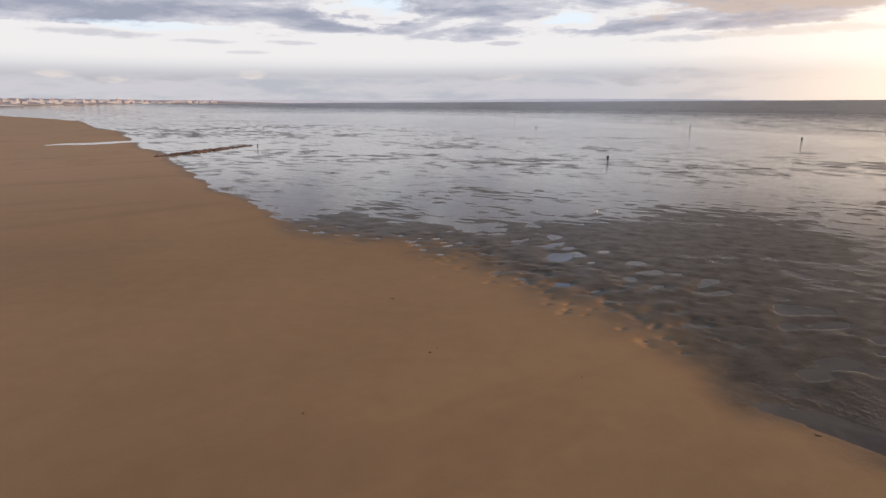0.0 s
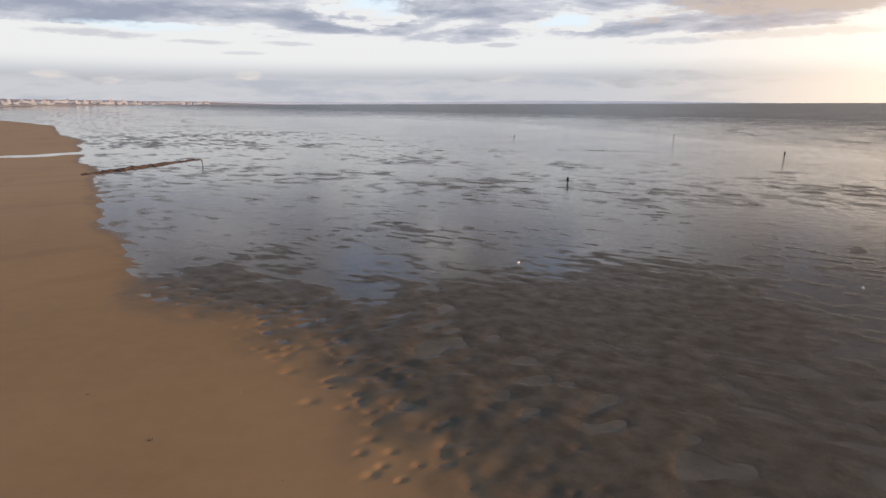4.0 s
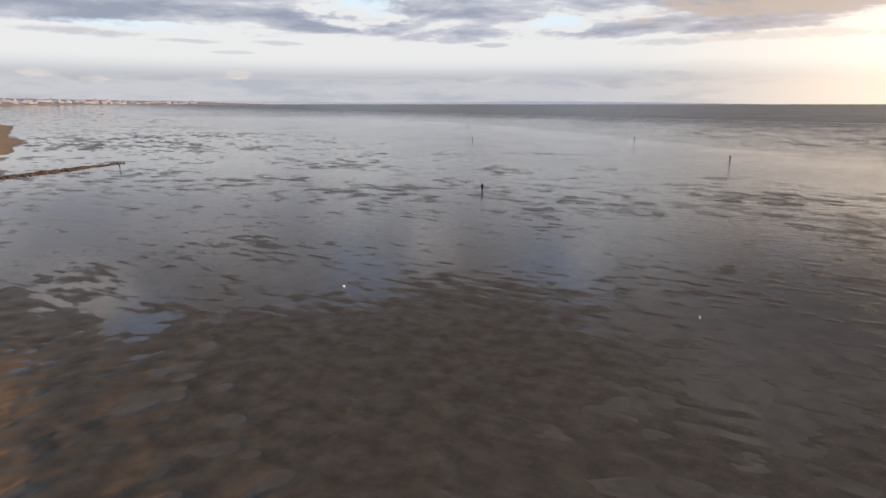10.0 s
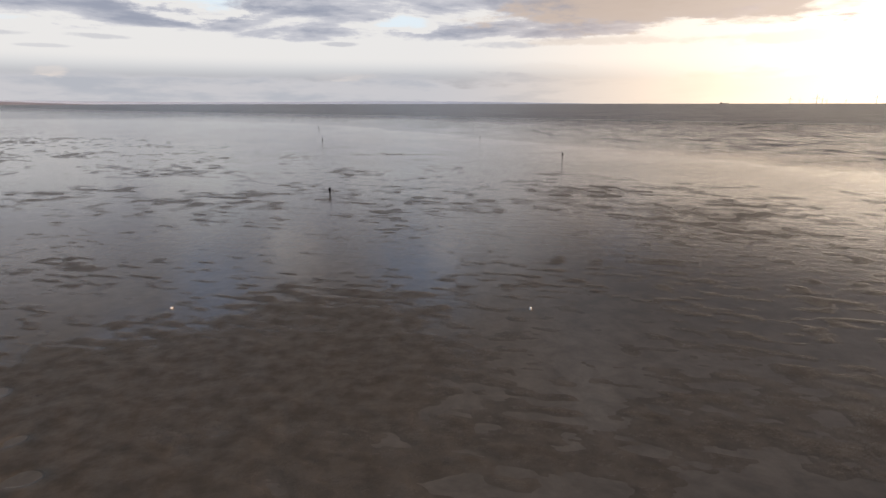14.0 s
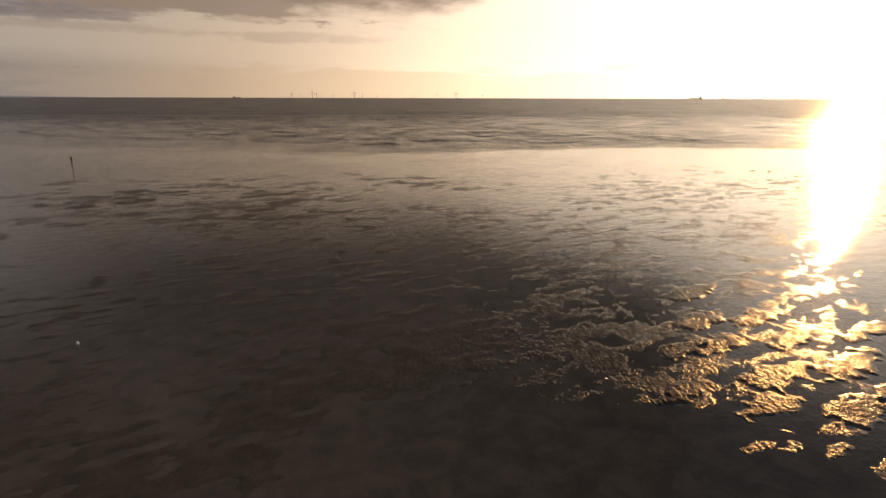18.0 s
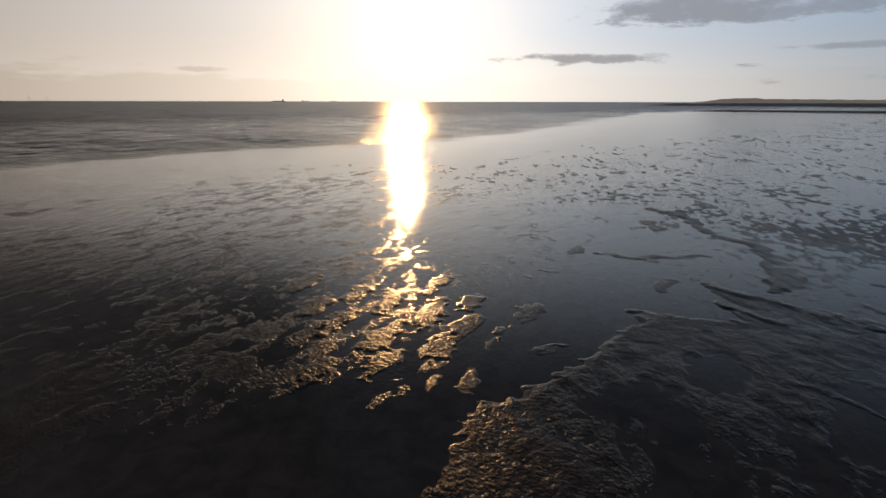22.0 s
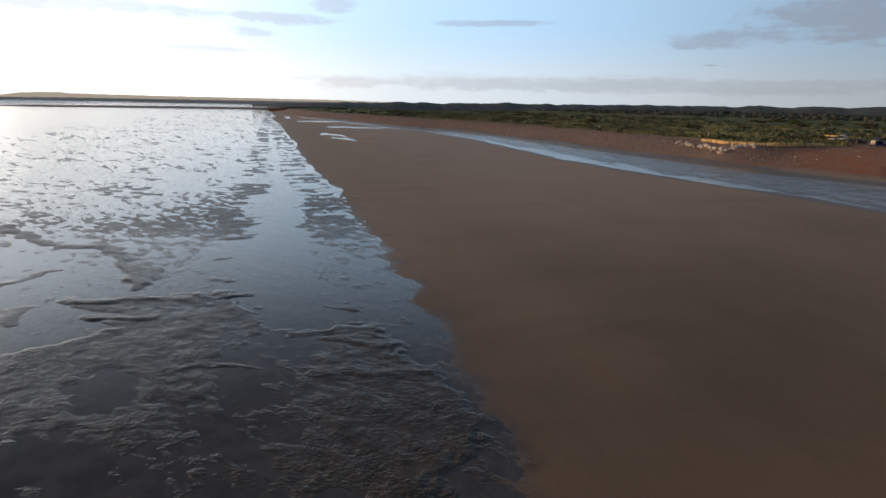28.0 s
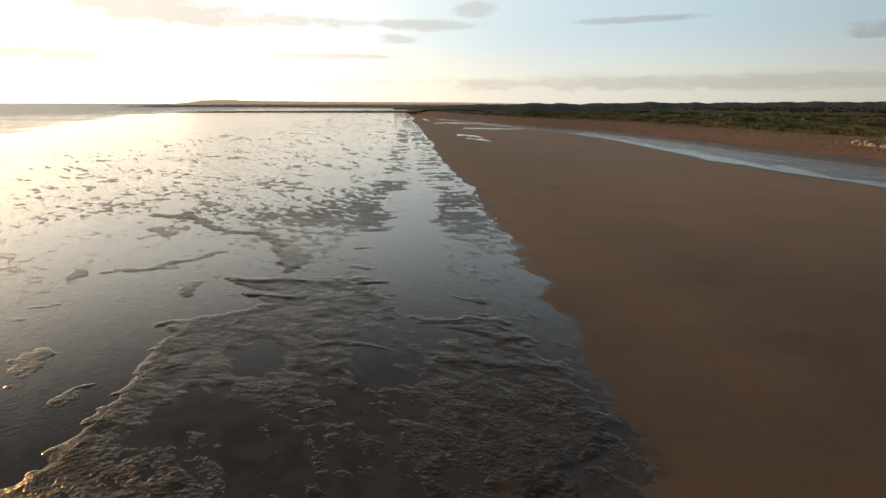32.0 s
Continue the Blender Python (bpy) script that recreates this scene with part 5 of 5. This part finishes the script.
def ridge(name, az0, az1, dist, tops, foot, mat, label, category, n=120, seed=1, rough=0.12, freq=1.7):
    """A long low ridge with real depth between two bearings."""
    bm = bmesh.new()
    rows = []
    for i in range(n + 1):
        q = i / n
        az = az0 + (az1 - az0) * q
        top = float(np.interp(q, [t[0] for t in tops], [t[1] for t in tops]))
        top = foot + (top - foot) * (1 + rough * noise.fractal(Vector((az * freq, seed, 0)), 1.0, 2.0, 4))
        rows.append([bm.verts.new(bearing_at(az, dist + dd, z)) for dd, z in ((-60, foot), (-25, foot + (top - foot) * 0.55), (10, top), (60, top * 0.9 + foot * 0.1), (160, foot))])
    for a, b in zip(rows, rows[1:]):
        for i in range(4):
            bm.faces.new((a[i], a[i + 1], b[i + 1], b[i]))
    bmesh.ops.recalc_face_normals(bm, faces=bm.faces)
    for f in bm.faces:
        f.smooth = True
    ob = part(name, bm, mat)
    return tagged(ob, label, category, kind="structure")


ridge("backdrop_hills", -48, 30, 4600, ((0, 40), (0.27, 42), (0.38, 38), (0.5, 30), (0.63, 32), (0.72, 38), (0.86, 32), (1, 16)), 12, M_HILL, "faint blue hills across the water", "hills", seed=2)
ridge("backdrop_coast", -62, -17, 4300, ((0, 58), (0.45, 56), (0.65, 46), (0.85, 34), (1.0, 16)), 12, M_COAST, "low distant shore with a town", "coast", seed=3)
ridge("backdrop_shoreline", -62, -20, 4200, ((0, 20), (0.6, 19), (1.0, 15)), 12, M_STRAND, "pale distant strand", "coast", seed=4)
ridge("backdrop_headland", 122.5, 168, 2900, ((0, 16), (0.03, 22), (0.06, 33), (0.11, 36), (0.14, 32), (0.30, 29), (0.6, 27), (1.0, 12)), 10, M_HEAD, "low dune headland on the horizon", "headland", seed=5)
ridge("backdrop_strand", 118, 150, 2700, ((0, 4), (0.1, 12), (0.3, 15), (1.0, 17)), 2, M_STRAND, "pale strand below the headland", "headland", seed=6)
# bluish because distance haze is mixed into the leaf colour
M_WOOD = plain("far_wood_leaf", (0.056, 0.076, 0.072), 1.0, 0.0, 0.5, 0.06)
ridge("backdrop_wood", 143, 222, 1180, ((0, 12), (0.09, 18.5), (0.2, 21), (0.32, 23), (0.4, 23.5), (0.55, 25), (0.78, 29), (1.0, 30)), 8, M_WOOD, "rolling dark woodland along the skyline", "woodland", n=420, seed=9, rough=0.24, freq=0.45)
ridge("breakwater", 123.0, 149.5, 1350, ((0, 0.6), (0.12, 3.0), (0.8, 4.0), (0.92, 6.5), (1.0, 9.0)), -1, M_ROCK, "long dark line of rocks reaching into the sea", "breakwater", seed=7)


def house_thing(wall_mat, w, dpt, hgt):
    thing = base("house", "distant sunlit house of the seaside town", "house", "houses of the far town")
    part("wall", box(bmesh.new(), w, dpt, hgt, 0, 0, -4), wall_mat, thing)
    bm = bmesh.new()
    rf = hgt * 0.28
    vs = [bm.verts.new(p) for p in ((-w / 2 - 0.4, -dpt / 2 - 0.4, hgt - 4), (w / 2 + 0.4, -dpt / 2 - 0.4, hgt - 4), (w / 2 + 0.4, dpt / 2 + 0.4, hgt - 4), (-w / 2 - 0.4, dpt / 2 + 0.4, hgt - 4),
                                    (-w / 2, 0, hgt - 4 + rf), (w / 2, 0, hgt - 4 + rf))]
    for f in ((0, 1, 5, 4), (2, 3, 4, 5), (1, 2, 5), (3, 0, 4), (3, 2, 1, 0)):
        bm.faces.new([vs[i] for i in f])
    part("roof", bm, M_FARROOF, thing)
    part("chimney", box(bmesh.new(), 1.2, 1.2, 2.6, w * 0.3, 0, hgt - 4 + rf * 0.5), M_WALLS[1], thing)
    return thing


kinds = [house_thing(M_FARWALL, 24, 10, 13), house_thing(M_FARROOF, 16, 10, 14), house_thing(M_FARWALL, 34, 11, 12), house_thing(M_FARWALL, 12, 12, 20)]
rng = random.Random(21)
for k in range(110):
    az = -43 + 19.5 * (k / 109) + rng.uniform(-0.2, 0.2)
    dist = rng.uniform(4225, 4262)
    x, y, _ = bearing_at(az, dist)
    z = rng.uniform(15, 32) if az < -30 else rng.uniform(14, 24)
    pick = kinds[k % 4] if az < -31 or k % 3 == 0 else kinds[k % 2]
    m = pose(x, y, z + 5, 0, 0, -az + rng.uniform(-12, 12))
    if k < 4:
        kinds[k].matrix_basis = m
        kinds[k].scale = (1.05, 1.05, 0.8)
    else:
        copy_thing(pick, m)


def tower_thing(label, hgt, spire):
    thing = base("church_tower" if spire else "tower_block", label, "tower")
    part("tower", box(bmesh.new(), 9 if spire else 14, 9 if spire else 14, hgt), M_WALLS[1 if spire else 0], thing)
    if spire:
        bm = bmesh.new()
        bmesh.ops.create_cone(bm, cap_ends=True, segments=8, radius1=5, radius2=0.2, depth=14, matrix=Matrix.Translation((0, 0, hgt + 7)))
        part("spire", bm, M_ROOF, thing)
    else:
        part("roof_house", box(bmesh.new(), 6, 6, 3, 0, 0, hgt), M_WALLS[1], thing)
    return thing


for az, hgt, spire in ((-36.0, 14, True), (-34.4, 15, True), (-31.3, 20, False), (-30.4, 16, False)):
    x, y, _ = bearing_at(az, 4275)
    tower_thing("dark church tower above the far town" if spire else "pale tower block in the far town", hgt, spire).matrix_basis = pose(x, y, 32, 0, 0, -az)


def turbine_thing():
    thing = base("wind_turbine", "faint slender wind turbine standing out at sea", "wind turbine", "wind turbines on the horizon")
    part("tower", tube(bmesh.new(), (0, 0, -10), (0, 0, 46), 2.4, 1.5, 8), M_STEEL, thing)
    part("nacelle", box(bmesh.new(), 3, 8, 3, 0, 0, 45, 0.4), M_STEEL, thing)
    for k in range(3):
        a = radians(90 + 120 * k)
        part("blade", tube(bmesh.new(), (0, -5, 46.5), (30 * math.cos(a), -5, 46.5 + 30 * math.sin(a)), 1.3, 0.4, 6), M_STEEL, thing)
    return thing


first = None
for az, k in ((45.3, 0.75), (46.0, 0.5), (47.2, 0.95), (47.6, 0.7), (47.9, 0.55), (49.2, 0.5), (51.2, 0.95), (52.0, 0.45), (53.4, 0.4), (54.6, 0.5), (57.0, 0.4), (59.3, 0.55), (61.2, 0.95), (63.8, 0.5), (65.0, 0.45)):
    x, y, _ = bearing_at(az, 4750)
    m = pose(x, y, 15.5, 0, 0, -az) @ Matrix.Diagonal((k, k, k, 1))
    if first is None:
        first = turbine_thing()
        first.scale = (k, k, k)
        first.matrix_basis = m
    else:
        ob = copy_thing(first, pose(x, y, 15.5, 0, 0, -az))
        ob.scale = (k, k, k)


def ship_thing(label):
    thing = base("cargo_ship", label, "ship", "ships on the horizon")
    bm = bmesh.new()
    rows = []
    for x, half in ((-60, 7), (-56, 9), (40, 9), (52, 6), (60, 0.5)):
        rows.append([bm.verts.new((x, -half, 8)), bm.verts.new((x, half, 8)), bm.verts.new((x * 0.97, half * 0.7, -3)), bm.verts.new((x * 0.97, -half * 0.7, -3))])
    for a, b in zip(rows, rows[1:]):
        for i in range(4):
            bm.faces.new((a[i], a[(i + 1) % 4], b[(i + 1) % 4], b[i]))
    bm.faces.new(rows[0]), bm.faces.new(rows[-1][::-1])
    bmesh.ops.recalc_face_normals(bm, faces=bm.faces)
    part("hull", bm, M_HULL, thing)
    part("bridge", box(bmesh.new(), 12, 15, 14, -42, 0, 8, 0.5), M_HULL, thing)
    part("funnel", tube(bmesh.new(), (-50, 0, 8), (-51, 0, 24), 2.6, 2.0, 10), M_HULL, thing)
    for x in (0, 30):
        part("crane", tube(bmesh.new(), (x, 0, 8), (x, 0, 17), 0.9, 0.6, 6), M_HULL, thing)
    return thing


ship = ship_thing("dark cargo ship on the horizon")
for az, k, turn in ((83.5, 0.72, 180), (86.0, 0.45, 0), (88.6, 0.35, 180), (40.3, 0.5, 0)):
    x, y, _ = bearing_at(az, 4500)
    if ship is not None:
        ship.matrix_basis = pose(x, y, 15.2, 0, 0, -az + turn) @ Matrix.Diagonal((k, k, k, 1))
        keep_ship, ship = ship, None
    else:
        ob = copy_thing(keep_ship, pose(x, y, 15.2, 0, 0, -az + turn))
        ob.scale = (k, k, k)

# buildings inland
def shed_thing(w, label):
    thing = base("long_building", label, "building")
    part("wall", box(bmesh.new(), w, 16, 7), M_WALLS[0], thing)
    bm = bmesh.new()
    vs = [bm.verts.new(p) for p in ((-w / 2 - 1, -9, 7), (w / 2 + 1, -9, 7), (w / 2 + 1, 9, 7), (-w / 2 - 1, 9, 7), (-w / 2, 0, 11), (w / 2, 0, 11))]
    for f in ((0, 1, 5, 4), (2, 3, 4, 5), (1, 2, 5), (3, 0, 4), (3, 2, 1, 0)):
        bm.faces.new([vs[i] for i in f])
    part("roof", bm, M_WALLS[0], thing, "pale roof")
    for k in range(5):
        part("window", box(bmesh.new(), w / 9, 0.3, 2.2, -w * 0.4 + k * w * 0.2, 8.1, 2.5), M_GLASS, thing)
    return thing


shed_thing(46, "long low building with a pale roof beyond the dunes").matrix_basis = pose(-318, -755, 13.0, 0, 0, 24) @ Matrix.Diagonal((0.9, 0.7, 0.5, 1))
# copies of a far house, so walls and roofs keep its added glow
for k, (x, y, turn) in enumerate(((-395, -752, 20), (-412, -748, 35), (-432, -742, 30), (-455, -735, 25), (-470, -742, 30), (-368, -765, 25))):
    h1 = copy_thing(kinds[(k * 2 + 2) % 4 if k % 2 else 0], pose(x, y, 13.0, 0, 0, turn))
    h1.scale = (0.55, 0.75, 0.6)
    tagged(h1, "house with pale sunlit walls beyond the dunes", "house", "houses beyond the dunes")
